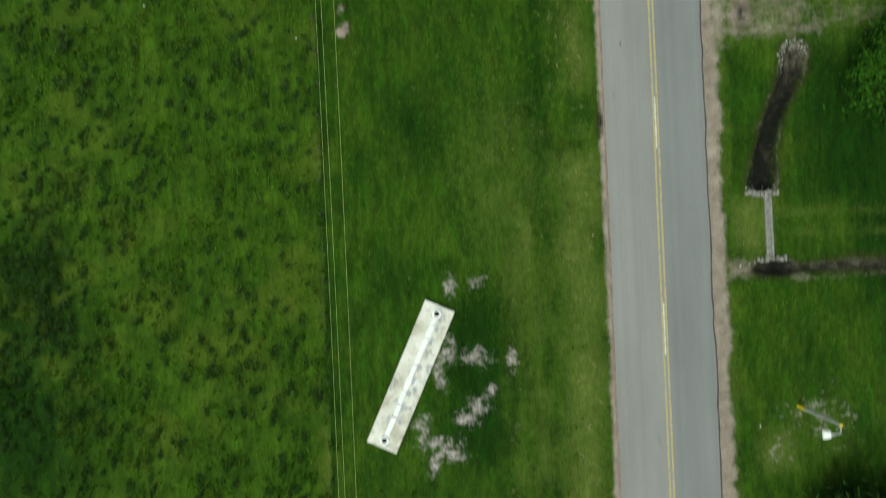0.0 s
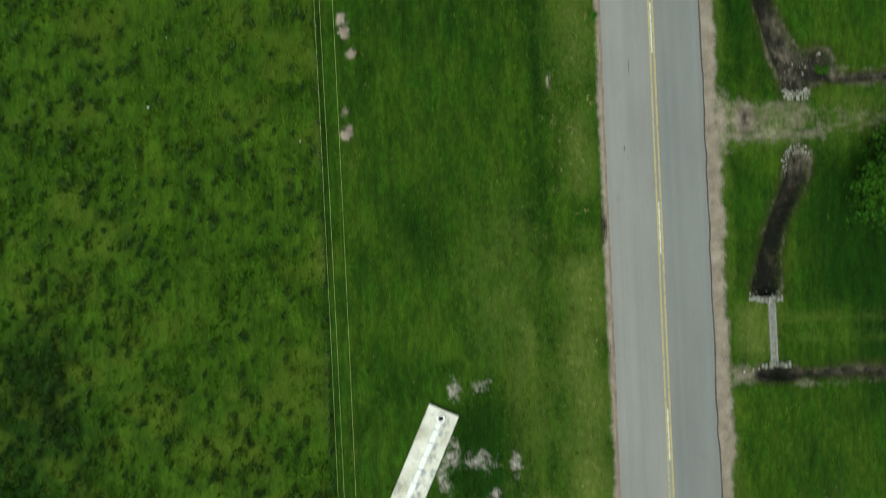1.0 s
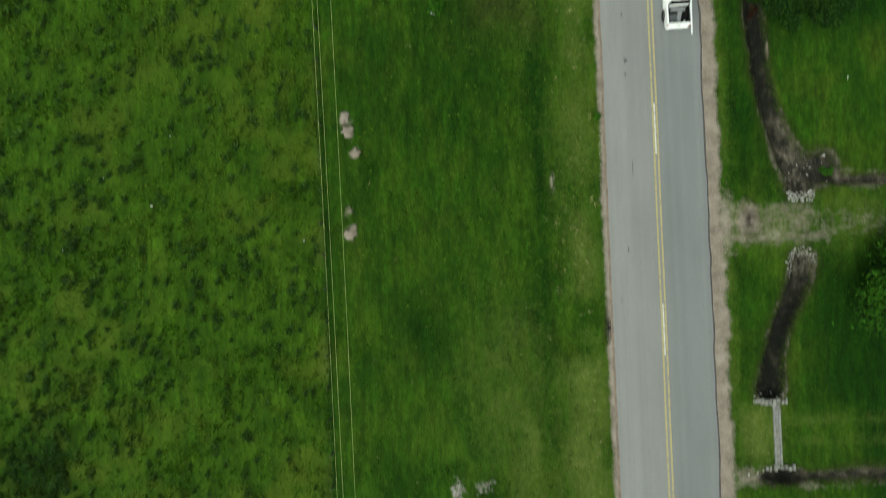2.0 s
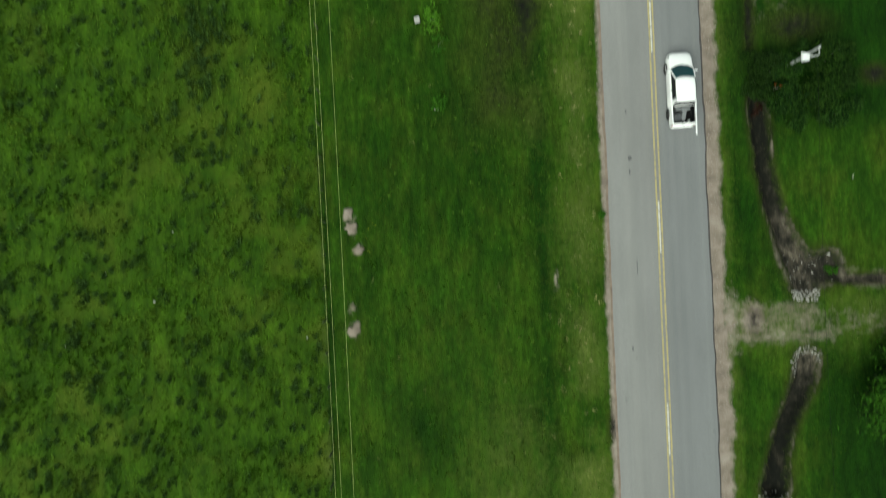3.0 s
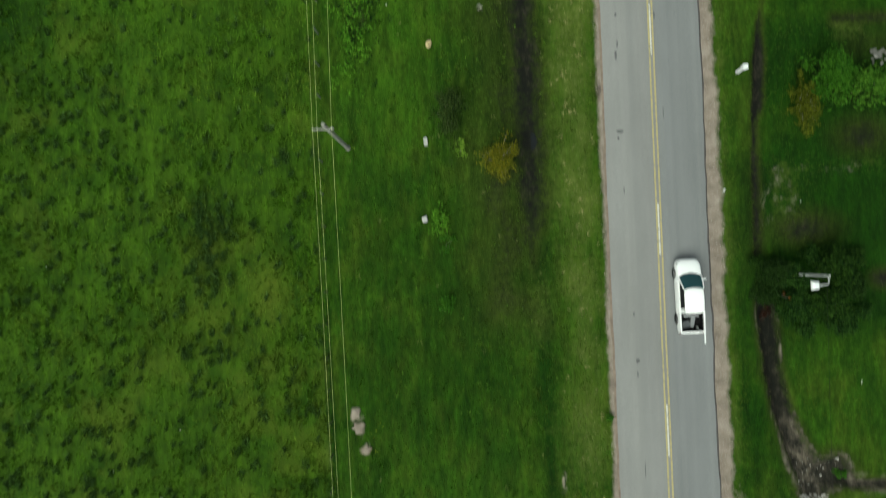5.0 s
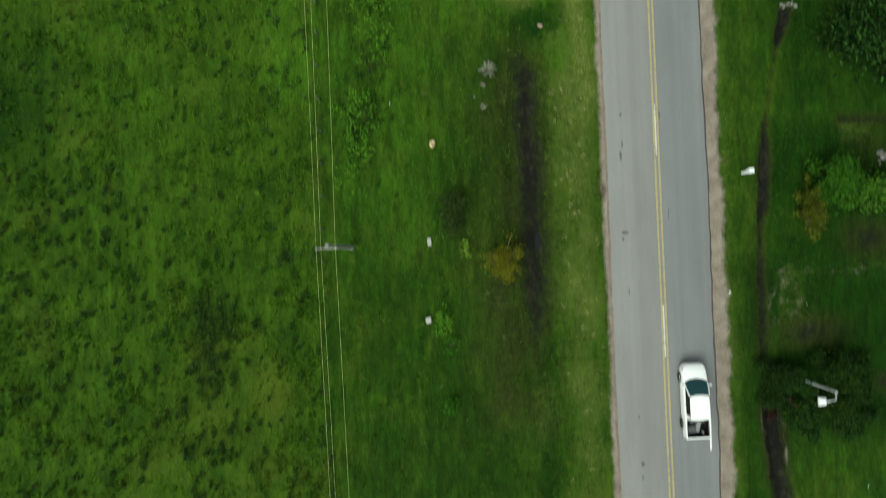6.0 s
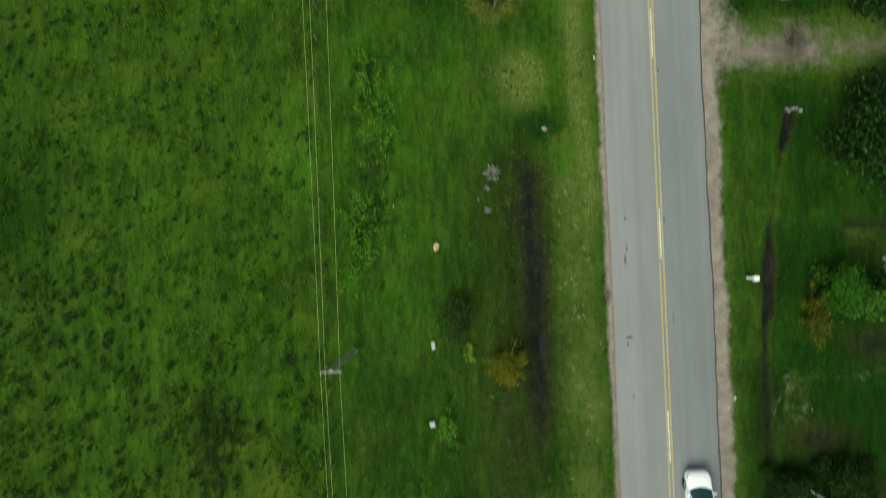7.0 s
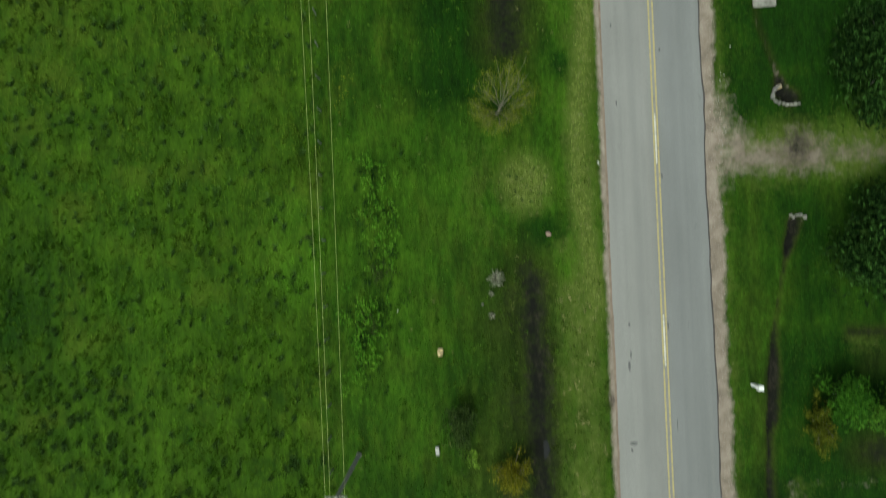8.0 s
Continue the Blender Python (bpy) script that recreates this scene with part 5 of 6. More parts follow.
stones(19.85, 11.80, 0.85, 0.30, 78, 1, 0.035, 0.095, "grey stone piled at the ditch head", "stones at the ditch head", -0.5, 0.35)
stones(19.15, 10.8, 0.24, 0.6, 18, 2, 0.04, 0.10, "grey stone on the ditch bank", "stones at the ditch head", 0, 0.3)
stones(19.95, 14.98, 0.82, 0.30, 96, 3, 0.035, 0.12, "pale stone piled beside the driveway", "stones beside the driveway", 0.15, 0.85)
stones(20.3, 16.6, 1.3, 0.9, 40, 9, 0.03, 0.08, "grey-brown rubble stone on the ditch bed", "stones in the ditch", 0, 0.35)
stones(17.6, 3.35, 0.95, 0.15, 12, 4, 0.06, 0.13, "grey stone by the culvert", "stones by the culvert", 0, 0.4)
stones(24.9, 41.0, 0.6, 0.5, 16, 5, 0.10, 0.26, "pale rubble stone heaped on the grass", "rubble heap", 0, 0.3)
stones(16.6, -1.2, 0.7, 0.35, 10, 6, 0.04, 0.10, "small grey stone by the cross ditch", "stones by the cross ditch", 0, 0.4)


stones(15.62, 56.4, 0.25, 2.6, 26, 7, 0.03, 0.07, "pale stone lying on the sandy shoulder", "stones on the shoulder", 0, 0.9)
stones(15.7, 13.9, 0.35, 1.6, 22, 8, 0.03, 0.06, "pale stone lying beside the driveway mouth", "stones at the driveway mouth", 0, 0.8)


def lone_stone(name, x, y, size, mat, label, turn=0, block=False, seed=1):
    bm = block_mesh(bmesh.new(), *size, seed) if block else rock_mesh(bmesh.new(), size, seed, 1.0)
    return lone(name, bm, mat, label, "stone", pose(x, y, land(x, y) + (-0.03 if block else size[2] * 0.4), 0, 0, turn))


lone_stone("white_block", -2.26, 32.43, (0.32, 0.34, 0.26), WHITE_STONE, "white squared stone block in the grass", 12, True, 2)
lone_stone("white_block", -2.03, 37.10, (0.22, 0.48, 0.30), WHITE_STONE, "tall white stone block beside a dark bush", 4, True, 3)
lone_stone("white_stone", -1.31, 27.10, (0.20, 0.28, 0.2), WHITE_STONE, "small white stone among leafy weeds", 20, False, 4)
lone_stone("round_stone", -1.67, 42.96, (0.27, 0.27, 0.26), SAND_STONE, "round sand-coloured stone on the lawn", 0, False, 5)
lone_stone("pink_stone", 5.07, 49.76, (0.2, 0.2, 0.16), simple("pinkish_stone", (0.30, 0.215, 0.175), 0.9), "small pinkish stone on the verge", 0, False, 6)
lone_stone("tan_block", 19.09, 57.96, (0.30, 0.22, 0.2), SAND_STONE, "small tan stone block beside the ditch mouth", 8, True, 8)
lone_stone("pale_stone", 21.4, 17.42, (0.13, 0.12, 0.12), PALE_STONE, "pale stone on the rim of the ditch", 0, False, 9)
lone_stone("grey_stone", 1.0, 45.7, (0.11, 0.11, 0.1), STONE, "small grey stone in the grass", 0, False, 7)


def roadside_post(x, y):
    p = thing("roadside_post", "short white roadside post with a boxy head", "post", x, y, land(x, y) - 0.03)
    part("post", boxed(-0.09, 0.09, -0.08, 0.08, 0, 0.80, bevel=0.01), WHITEWASH, p)
    b = part("box", boxed(-0.13, 0.13, -0.13, 0.13, 0.78, 1.12, bevel=0.02), WHITEWASH, p, "white meter box")
    part("lid", boxed(-0.145, 0.145, -0.145, 0.145, 1.12, 1.16, bevel=0.008), WHITEWASH, b)
    return p


roadside_post(16.62, 40.42)


def mound(x, y, rx, ry, h, seed, strength=1.0):
    bm = bmesh.new()
    pts = []
    for r in (0.0, 0.35, 0.65, 0.9, 1.1):
        row = []
        for k in range(20):
            a = 2 * math.pi * k / 20
            w = 1 + 0.75 * noise.noise(Vector((math.cos(a) * 1.3, math.sin(a) * 1.3, seed)))
            px, py = x + rx * r * w * math.cos(a), y + ry * r * w * math.sin(a)
            bump_up = h * (1 - r * r) if r < 1 else -0.05
            row.append((px, py, land(px, py) + bump_up + 0.35 * h * noise.noise(Vector((px * 6, py * 6, seed)))))
        pts.append(row)
    rows = loft(bm, pts[1:])
    bm.faces.new(rows[0][::-1])
    bmesh.ops.recalc_face_normals(bm, faces=bm.faces)
    ob = lone("earth_mound", bm, GROUND, "low mound of pale bare earth in the grass", "mound", group="earth mounds", smooth=True)
    for key in ("dry", "mud_shade", "lush_shade", "fresh", "chalk", "field"):
        ob.data.attributes.new(key, "FLOAT", "POINT")
    bare = np.repeat([0.95, 0.72, 0.36, 0.0], 20) * strength
    ob.data.attributes.new("dirt", "FLOAT", "POINT").data.foreach_set("value", bare.astype(np.float32))
    return ob


for k, (x, y, rx, ry, h) in enumerate(((-6.8, 20.85, 0.34, 0.36, 0.16), (-6.82, 20.1, 0.42, 0.40, 0.15), (-6.30, 18.8, 0.36, 0.30, 0.15), (-6.78, 13.95, 0.45, 0.46, 0.2), (-6.86, 15.3, 0.22, 0.36, 0.08), (5.4, 16.5, 0.16, 0.36, 0.07))):
    mound(x, y, rx * 1.15, ry * 1.15, h, k + 0.5, (0.95, 1.05, 0.85, 1.15, 0.6, 0.7)[k])


def scrap(x, y, w, h, turn, seed, label="crumpled white plastic scrap on the grass"):
    rnd = random.Random(seed)
    bm = bmesh.new()
    g = [[bm.verts.new((w * (i / 3 - 0.5), h * (j / 3 - 0.5), rnd.uniform(0, 0.35) * min(w, h) + 0.02)) for i in range(4)] for j in range(4)]
    fs = [bm.faces.new((g[j][i], g[j][i + 1], g[j + 1][i + 1], g[j + 1][i])) for j in range(3) for i in range(3)]
    bmesh.ops.solidify(bm, geom=fs, thickness=0.006)
    return lone("plastic_scrap", bm, PAPER, label, "litter", pose(x, y, max(land(x, y), -0.3) + 0.06, 0, 0, turn), "litter scraps")


SCRAPS = ((15.50, 33.42, 0.16, 0.30), (8.18, 53.84, 0.14, 0.26), (16.85, -10.5, 0.10, 0.22), (-18.9, 16.1, 0.22, 0.16), (-17.6, 20.3, 0.11, 0.11), (-21.8, 17.9, 0.04, 0.22), (-24.5, 13.6, 0.04, 0.22),
          (22.9, 21.9, 0.05, 0.34), (19.9, 32.6, 0.05, 0.18), (-9.6, 13.6, 0.12, 0.16), (16.2, 60.4, 0.05, 0.2), (-4.1, 45.5, 0.07, 0.2), (-25.6, 30.5, 0.04, 0.2))
for k, (x, y, w, h) in enumerate(SCRAPS):
    scrap(x, y, w * 0.75, h * 0.75, (k * 37) % 50 - 25, k)


# ---------------------------------------------------------------- trees and shrubs
def leaves_mesh(name, centres, size, mat, seed, up=0.5, slim=1.0):
    """Many small bent leaves, one island each."""
    rng = np.random.default_rng(seed)
    n = len(centres)
    az, tilt = rng.uniform(0, 2 * np.pi, n), rng.normal(0, up, n)
    ln = size * rng.uniform(0.6, 1.35, n)
    wd = ln * rng.uniform(0.27, 0.44, n) * slim
    a = np.stack([np.cos(az) * np.cos(tilt), np.sin(az) * np.cos(tilt), np.sin(tilt)], 1)
    b = np.stack([-np.sin(az), np.cos(az), np.zeros(n)], 1)
    b = b + np.array([0, 0, 1.0]) * rng.normal(0, 0.35, n)[:, None]
    c = np.asarray(centres)
    lo, hi = c - a * ln[:, None] / 2, c + a * ln[:, None] / 2
    drop = np.array([0, 0, 1.0]) * (ln * 0.12)[:, None]
    v = np.stack([lo - drop, c + b * wd[:, None] / 2, hi - drop, c - b * wd[:, None] / 2], 1).reshape(-1, 3)
    k = np.arange(n) * 4
    f = np.concatenate([np.stack([k, k + 1, k + 3], 1), np.stack([k + 1, k + 2, k + 3], 1)])
    me = bpy.data.meshes.new(name)
    me.from_pydata(v.tolist(), [], f.tolist())
    me.materials.append(mat)
    return new(name, me)


def plant(name, label, category, x, y, tall, rx, ry, mat, clumps, per, leaf, seed, trunk=0.0, group="", gaps=0.35, bark=BARK, low=0.12, straggle=False):
    """A trunk or a few stems that fork into limbs, and a ragged crown of leaves round their ends."""
    rnd, rng = random.Random(seed), np.random.default_rng(seed)
    t = thing(name, label, category, x, y, land(x, y) - 0.03, 0, group)
    ends = []
    for k in range(clumps):
        a, u = rnd.uniform(0, 2 * math.pi), math.sqrt(rnd.uniform(0.02, 1))
        w = 0.84 + 0.75 * noise.noise(Vector((math.cos(a) * 1.4, math.sin(a) * 1.4, seed * 1.3)))
        z = tall * (low + (1 - low) * math.sqrt(max(0.03, 1 - u * u)) * rnd.uniform(0.55, 1.0))
        ends.append(Vector((rx * u * w * math.cos(a), ry * u * w * math.sin(a), z)))
    bm = bmesh.new()
    if trunk:
        tube(bm, [(0, 0, 0), (0.05, 0.03, trunk * 0.5), (0.0, 0.08, trunk)], [0.05 * tall, 0.04 * tall, 0.035 * tall], 9)
    for k, e in enumerate(ends[:max(5, clumps // 2)]):
        s = Vector((rnd.uniform(-0.08, 0.08), rnd.uniform(-0.08, 0.08), trunk * 0.9))
        m = s.lerp(e, 0.5) + Vector((rnd.uniform(-0.1, 0.1), rnd.uniform(-0.1, 0.1), 0.12 * tall))
        r = 0.014 * tall
        tube(bm, [s, m, e], [r, r * 0.6, r * 0.15], 5)
    part("trunk" if trunk else "stems", bm, bark, t)
    pts = []
    for e in ends:
        spread = (rx + ry) / 2 * rnd.uniform(0.12, 0.26)
        n = int(per * rnd.uniform(1 - gaps, 1 + gaps))
        if straggle:
            f = rng.uniform(0.25, 1.1, (n, 1))
            p = np.array([0, 0, 0.15 * tall]) * (1 - f) + np.array(e) * f + rng.normal(0, 0.13, (n, 3))
        else:
            p = rng.normal(0, 1, (n, 3)) * np.array([spread, spread, spread * 0.55]) + np.array(e)
        pts.append(p)
    p = np.concatenate(pts)
    p[:, 2] = np.maximum(p[:, 2], 0.04)
    crown_mesh = leaves_mesh("crown" if trunk else "foliage", p, leaf, mat, seed, 0.5, 0.72 if leaf > 0.28 else 1.0)
    crown_mesh.parent = t
    # a darker inner layer of leaves: the crown's inner shade put into colour
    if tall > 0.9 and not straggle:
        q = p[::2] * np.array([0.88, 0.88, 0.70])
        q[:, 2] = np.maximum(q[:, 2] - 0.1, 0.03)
        inner = leaves_mesh("inner_shade_foliage", q, leaf * 1.35, SHRUB_DARK, seed + 500, 0.3)
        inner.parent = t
    return t


plant("broadleaf_tree", "dense bright green broadleaf tree on the lawn", "tree", 26.0, 9.7, 4.4, 2.8, 3.0, LEAF_GREEN, 80, 150, 0.30, 11, 1.2, "roadside trees")
plant("broadleaf_tree", "dark green broadleaf tree near the street lamp", "tree", 21.6, -16.4, 4.6, 3.2, 2.9, LEAF_DARK, 60, 160, 0.30, 12, 1.2, "roadside trees")
plant("broadleaf_tree", "dark broadleaf tree with pale glinting leaves", "tree", 24.4, 48.2, 4.8, 2.8, 3.5, LEAF_DARK, 84, 150, 0.30, 13, 1.2, "roadside trees")
plant("broadleaf_tree", "dark broadleaf tree beside the brown driveway", "tree", 24.2, 58.2, 4.8, 2.8, 3.2, LEAF_DARK, 70, 150, 0.30, 14, 1.2, "roadside trees")
for k, (x, y, r, h) in enumerate(((17.7, 27.4, 0.9, 1.2), (18.9, 26.5, 1.1, 1.6), (20.7, 26.9, 1.25, 1.9), (18.0, 28.6, 1.0, 1.5), (21.2, 28.7, 1.25, 2.2), (19.0, 28.2, 0.75, 2.0), (21.6, 25.5, 0.9, 1.1), (22.3, 27.5, 0.9, 1.4), (20.2, 29.3, 0.7, 0.9),
                                  (17.4, 28.9, 0.6, 0.7), (17.2, 27.0, 0.4, 0.6), (22.6, 29.2, 0.7, 1.0), (19.6, 25.3, 0.7, 0.8), (22.9, 26.0, 0.6, 0.8))):
    plant("dark_shrub", "dense dark green shrub in the thicket round the lamp", "shrub", x, y, h, r * 0.92, r, (SHRUB_DARK, LEAF_DEEP, LEAF_MOSS, SHRUB_DARK, LEAF_MOSS, LEAF_DEEP, LEAF_DEEP)[k % 7], int(11 + 12 * r * r), 80, 0.18, 30 + k, 0, "shrubs round the lamp")
plant("olive_shrub", "straggling olive-yellow shrub on the grass", "shrub", 20.05, 38.2, 2.0, 1.0, 2.0, LEAF_OLIVE, 34, 66, 0.17, 41, straggle=True)
plant("green_shrub", "bright green shrub beside a pale tree", "shrub", 21.3, 39.7, 2.4, 1.30, 1.4, LEAF_GREEN, 30, 95, 0.2, 42)
plant("pale_tree", "small tree with pale green drooping leaves", "tree", 23.2, 38.9, 2.9, 1.7, 1.2, LEAF_LIGHT, 30, 56, 0.24, 43, 0.7, gaps=0.7)
plant("dusky_bush", "dusky brown-green bush beside a white block", "bush", -0.6, 38.8, 1.9, 0.75, 1.6, LEAF_BROWN, 30, 55, 0.14, 44)
plant("ochre_shrub", "ochre-yellow shrub beside the wet ditch", "shrub", 2.36, 35.75, 2.0, 1.40, 1.25, LEAF_OCHRE, 64, 70, 0.13, 45, straggle=True)
plant("lime_plant", "small lime-green leafy plant", "plant", 0.08, 36.55, 0.6, 0.42, 0.75, LEAF_LIME, 11, 15, 0.16, 46)
plant("leafy_weed", "tall yellow-green leafy weed beside a white block", "weed", -1.35, 32.3, 0.8, 0.6, 1.0, LEAF_WEED, 15, 24, 0.17, 47)
plant("leafy_weed", "leafy green weed clump round a white stone", "weed", -1.15, 27.25, 0.5, 0.65, 0.6, LEAF_GREEN, 14, 40, 0.16, 48)
plant("leafy_weed", "leafy green weed clump in the lawn", "weed", -1.0, 31.0, 0.4, 0.5, 0.7, LEAF_GREEN, 9, 28, 0.15, 49)
plant("ditch_tuft", "dense green tuft growing in the ditch", "plant", 21.65, 16.5, 0.45, 0.34, 0.48, LEAF_GREEN, 10, 34, 0.13, 54)
plant("verge_bush", "small dark green tuft at the road edge", "bush", 8.2, 20.2, 0.35, 0.22, 0.4, LEAF_GREEN, 6, 30, 0.12, 50)
plant("flowering_shrub", "small shrub with orange-red flowers", "shrub", 18.25, 27.1, 2.1, 0.2, 0.2, leafy("orange_petals", (0.08, 0.02, 0.003), (0.22, 0.05, 0.006)), 2, 7, 0.09, 51)
plant("red_weed", "low dark red-leaved weed at the ditch end", "weed", 17.7, 26.1, 0.6, 0.42, 0.45, leafy("dark_red_leaves", (0.012, 0.007, 0.004), (0.038, 0.014, 0.008)), 8, 24, 0.14, 53)
plant("young_shrub", "leafy lilac-grey weed on the pasture edge", "weed", -9.2, 50.1, 0.5, 0.25, 0.35, LEAF_BROWN, 5, 26, 0.14, 52)


def bare_tree(x, y, seed):
    """A low spreading tree of many fine limbs, with thin yellow leaves."""
    rnd, rng = random.Random(seed), np.random.default_rng(seed)
    t = thing("thin_leaved_tree", "spreading grey-limbed tree with sparse yellow leaves", "tree", x, y, land(x, y) - 0.03)
    bm = bmesh.new()
    tube(bm, [(0, 0, 0), (0.10, 0.08, 0.4), (0.22, 0.22, 0.7)], [0.12, 0.10, 0.07], 9)
    tips = []
    main = [(math.radians(a), ln) for a, ln in ((58, 2.7), (44, 2.2), (74, 2.4), (92, 2.2), (112, 1.9), (140, 1.5), (168, 1.3), (205, 1.0), (22, 1.9), (4, 1.5), (-24, 1.2), (-58, 0.9), (-88, 1.1), (-118, 1.1), (-145, 0.9))]
    for k, (a, ln) in enumerate(main):
        s = Vector((0.04, 0.04, 0.3)) if k > 5 else Vector((0.20, 0.20, 0.66))
        e = s + Vector((ln * math.cos(a), ln * math.sin(a), 0.7 + 0.8 * rnd.random()))
        m = s.lerp(e, 0.5) + Vector((rnd.uniform(-0.14, 0.14), rnd.uniform(-0.14, 0.14), 0.15))
        r = 0.036 if k < 2 else 0.018
        tube(bm, [s, m, e], [r, r * 0.6, 0.006], 6)
        for q in range(15):
            f = rnd.uniform(0.2, 1.0)
            b0 = s.lerp(m, f * 2) if f < 0.5 else m.lerp(e, f * 2 - 1)
            turn = a + rnd.uniform(-0.9, 0.9)
            far = rnd.uniform(0.3, 0.8)
            b1 = b0 + Vector((far * math.cos(turn), far * math.sin(turn), rnd.uniform(0.05, 0.45)))
            tube(bm, [b0, b0.lerp(b1, 0.5) + Vector((0, 0, 0.05)), b1], [0.008, 0.006, 0.004], 4)
            tips += [b1, b0.lerp(b1, 0.66), b0.lerp(b1, 0.33)]
    part("trunk", bm, THIN_BARK, t)
    pts = np.concatenate([rng.normal(0, 0.14, (8, 3)) + np.array(p) for p in tips])
    leaf = leaves_mesh("crown", pts, 0.09, LEAF_YELLOW, seed)
    leaf.parent = t


bare_tree(2.25, 57.05, 61)


def dry_clump(x, y, r, seed, n=70, label="bleached dry shrub of thin pale stems"):
    rnd = random.Random(seed)
    bm = bmesh.new()
    for k in range(n):
        a, u = rnd.uniform(0, 2 * math.pi), rnd.uniform(0.3, 1)
        e = Vector((r * u * math.cos(a), r * u * math.sin(a), r * (1.25 - u) + 0.1))
        tube(bm, [(0, 0, 0), e * 0.55 + Vector((0, 0, 0.08)), e], [0.016, 0.013, 0.008], 4, caps=False)
    return lone("dry_shrub", bm, STRAW, label, "shrub", pose(x, y, land(x, y) - 0.02), "dry shrubs")


dry_clump(1.85, 47.2, 0.62, 1, 110)
dry_clump(1.55, 46.35, 0.22, 2, 34, "small tuft of bleached dry stems")
dry_clump(1.52, 45.05, 0.26, 3, 40, "small tuft of bleached dry stems")


# ---------------------------------------------------------------- grass
def blades(name, x, y, ln, wd, lean, mat, label, category, seed, droop=0.0):
    """One bent blade at each place."""
    rng = np.random.default_rng(seed)
    n = len(x)
    z = height(x, y) - 0.01
    az = rng.uniform(0, 2 * np.pi, n)
    ln = ln * rng.uniform(0.55, 1.3, n)
    wd = wd * rng.uniform(0.7, 1.3, n)
    le = np.clip(lean + rng.normal(0, 0.25, n), 0.1, 1.35)
    ux, uy = np.cos(az), np.sin(az)
    base = np.stack([x, y, z], 1)
    side = np.stack([-uy, ux, np.zeros(n)], 1) * wd[:, None] / 2
    tip = base + np.stack([ux * np.sin(le) * ln, uy * np.sin(le) * ln, np.cos(le) * ln], 1)
    mid = base + np.stack([ux * np.sin(le) * ln * 0.42, uy * np.sin(le) * ln * 0.42, np.cos(le) * ln * 0.62], 1)
    v = np.stack([base - side, base + side, mid + side * 0.9, tip, mid - side * 0.9], 1).reshape(-1, 3)
    k = np.arange(n) * 5
    f = np.concatenate([np.stack([k, k + 1, k + 4], 1), np.stack([k + 1, k + 2, k + 4], 1), np.stack([k + 4, k + 2, k + 3], 1)])
    me = bpy.data.meshes.new(name)
    me.vertices.add(len(v))
    me.vertices.foreach_set("co", v.ravel())
    me.loops.add(f.size)
    me.loops.foreach_set("vertex_index", f.ravel())
    me.polygons.add(len(f))
    me.polygons.foreach_set("loop_start", np.arange(0, f.size, 3))
    me.update(calc_edges=True)
    if mat in (FIELD_GRASS, LAWN_GRASS):
        _, dry, wet, lush_shade, fresh, _ = covers(x, y)
        me.attributes.new("fresh", "FLOAT", "POINT").data.foreach_set("value", np.repeat(fresh, 5).astype(np.float32))
        me.attributes.new("mud_shade", "FLOAT", "POINT").data.foreach_set("value", np.repeat(wet, 5).astype(np.float32))
        me.attributes.new("dry", "FLOAT", "POINT").data.foreach_set("value", np.repeat(dry, 5).astype(np.float32))
        me.attributes.new("lush_shade", "FLOAT", "POINT").data.foreach_set("value", np.repeat(lush_shade, 5).astype(np.float32))
    me.materials.append(mat)
    return tagged(new(name, me), label, category, kind="stuff")


def scatter(x0, x1, y0, y1, per_m2, seed, density=None):
    rng = np.random.default_rng(seed)
    n = int((x1 - x0) * (y1 - y0) * per_m2)
    x, y = rng.uniform(x0, x1, n), rng.uniform(y0, y1, n)
    if density is not None:
        ok = rng.uniform(0, 1, n) < density(x, y)
        x, y = x[ok], y[ok]
    return x, y


def clear(x, y):
    """1 where grass can grow."""
    dirt, _, wet, _, _, chalk = covers(x, y)
    c = (1 - 0.75 * ramp(chalk, 0.3, 0.6)) * (1 - ramp(dirt, 0.38, 0.62)) * (1 - ramp(wet, 0.38, 0.6))
    ax, ay = x + 3.44, y + 6.97
    u, w = ax * 0.417 + ay * 0.909, -ax * 0.909 + ay * 0.417
    return c * (1 - ((np.abs(u) < 4.6) & (np.abs(w) < 0.98)))


def tussock_places(seed=5):
    rng = np.random.default_rng(seed)
    n = 3900
    x, y = rng.uniform(-33, FENCE_X - 0.5, n), rng.uniform(-20, 70, n)
    zone = 0.26 + 0.10 * (1 - ramp(y, 22, 34)) + 0.38 * ramp(vnoise(x, y, 4.0, 41), 0.3, 0.75)
    for cx, cy, rx, ry in ((-15.4, 31.8, 1.7, 3.2), (-15.3, 25.2, 1.3, 1.8), (-25.8, -1.2, 2.3, 5.0), (-12.9, -7.3, 2.6, 2.2), (-23.5, 39.6, 3.0, 2.5)):
        zone = np.maximum(zone, 1.15 * spot(x, y, cx, cy, rx, ry) + 0.2)
    ok = rng.uniform(0, 1, n) < zone * 0.74
    x, y = x[ok], y[ok]
    for cx, cy, rx, ry, m in ((-15.6, 33.0, 0.7, 1.2, 16), (-15.2, 30.3, 0.8, 1.4, 18), (-15.3, 25.2, 0.7, 1.0, 10), (-26.0, -1.5, 1.6, 3.8, 90)):
        x, y = np.concatenate([x, cx + rx * rng.normal(0, 1, m)]), np.concatenate([y, cy + ry * rng.normal(0, 1, m)])
    ok = x < FENCE_X - 0.4
    return x[ok], y[ok]


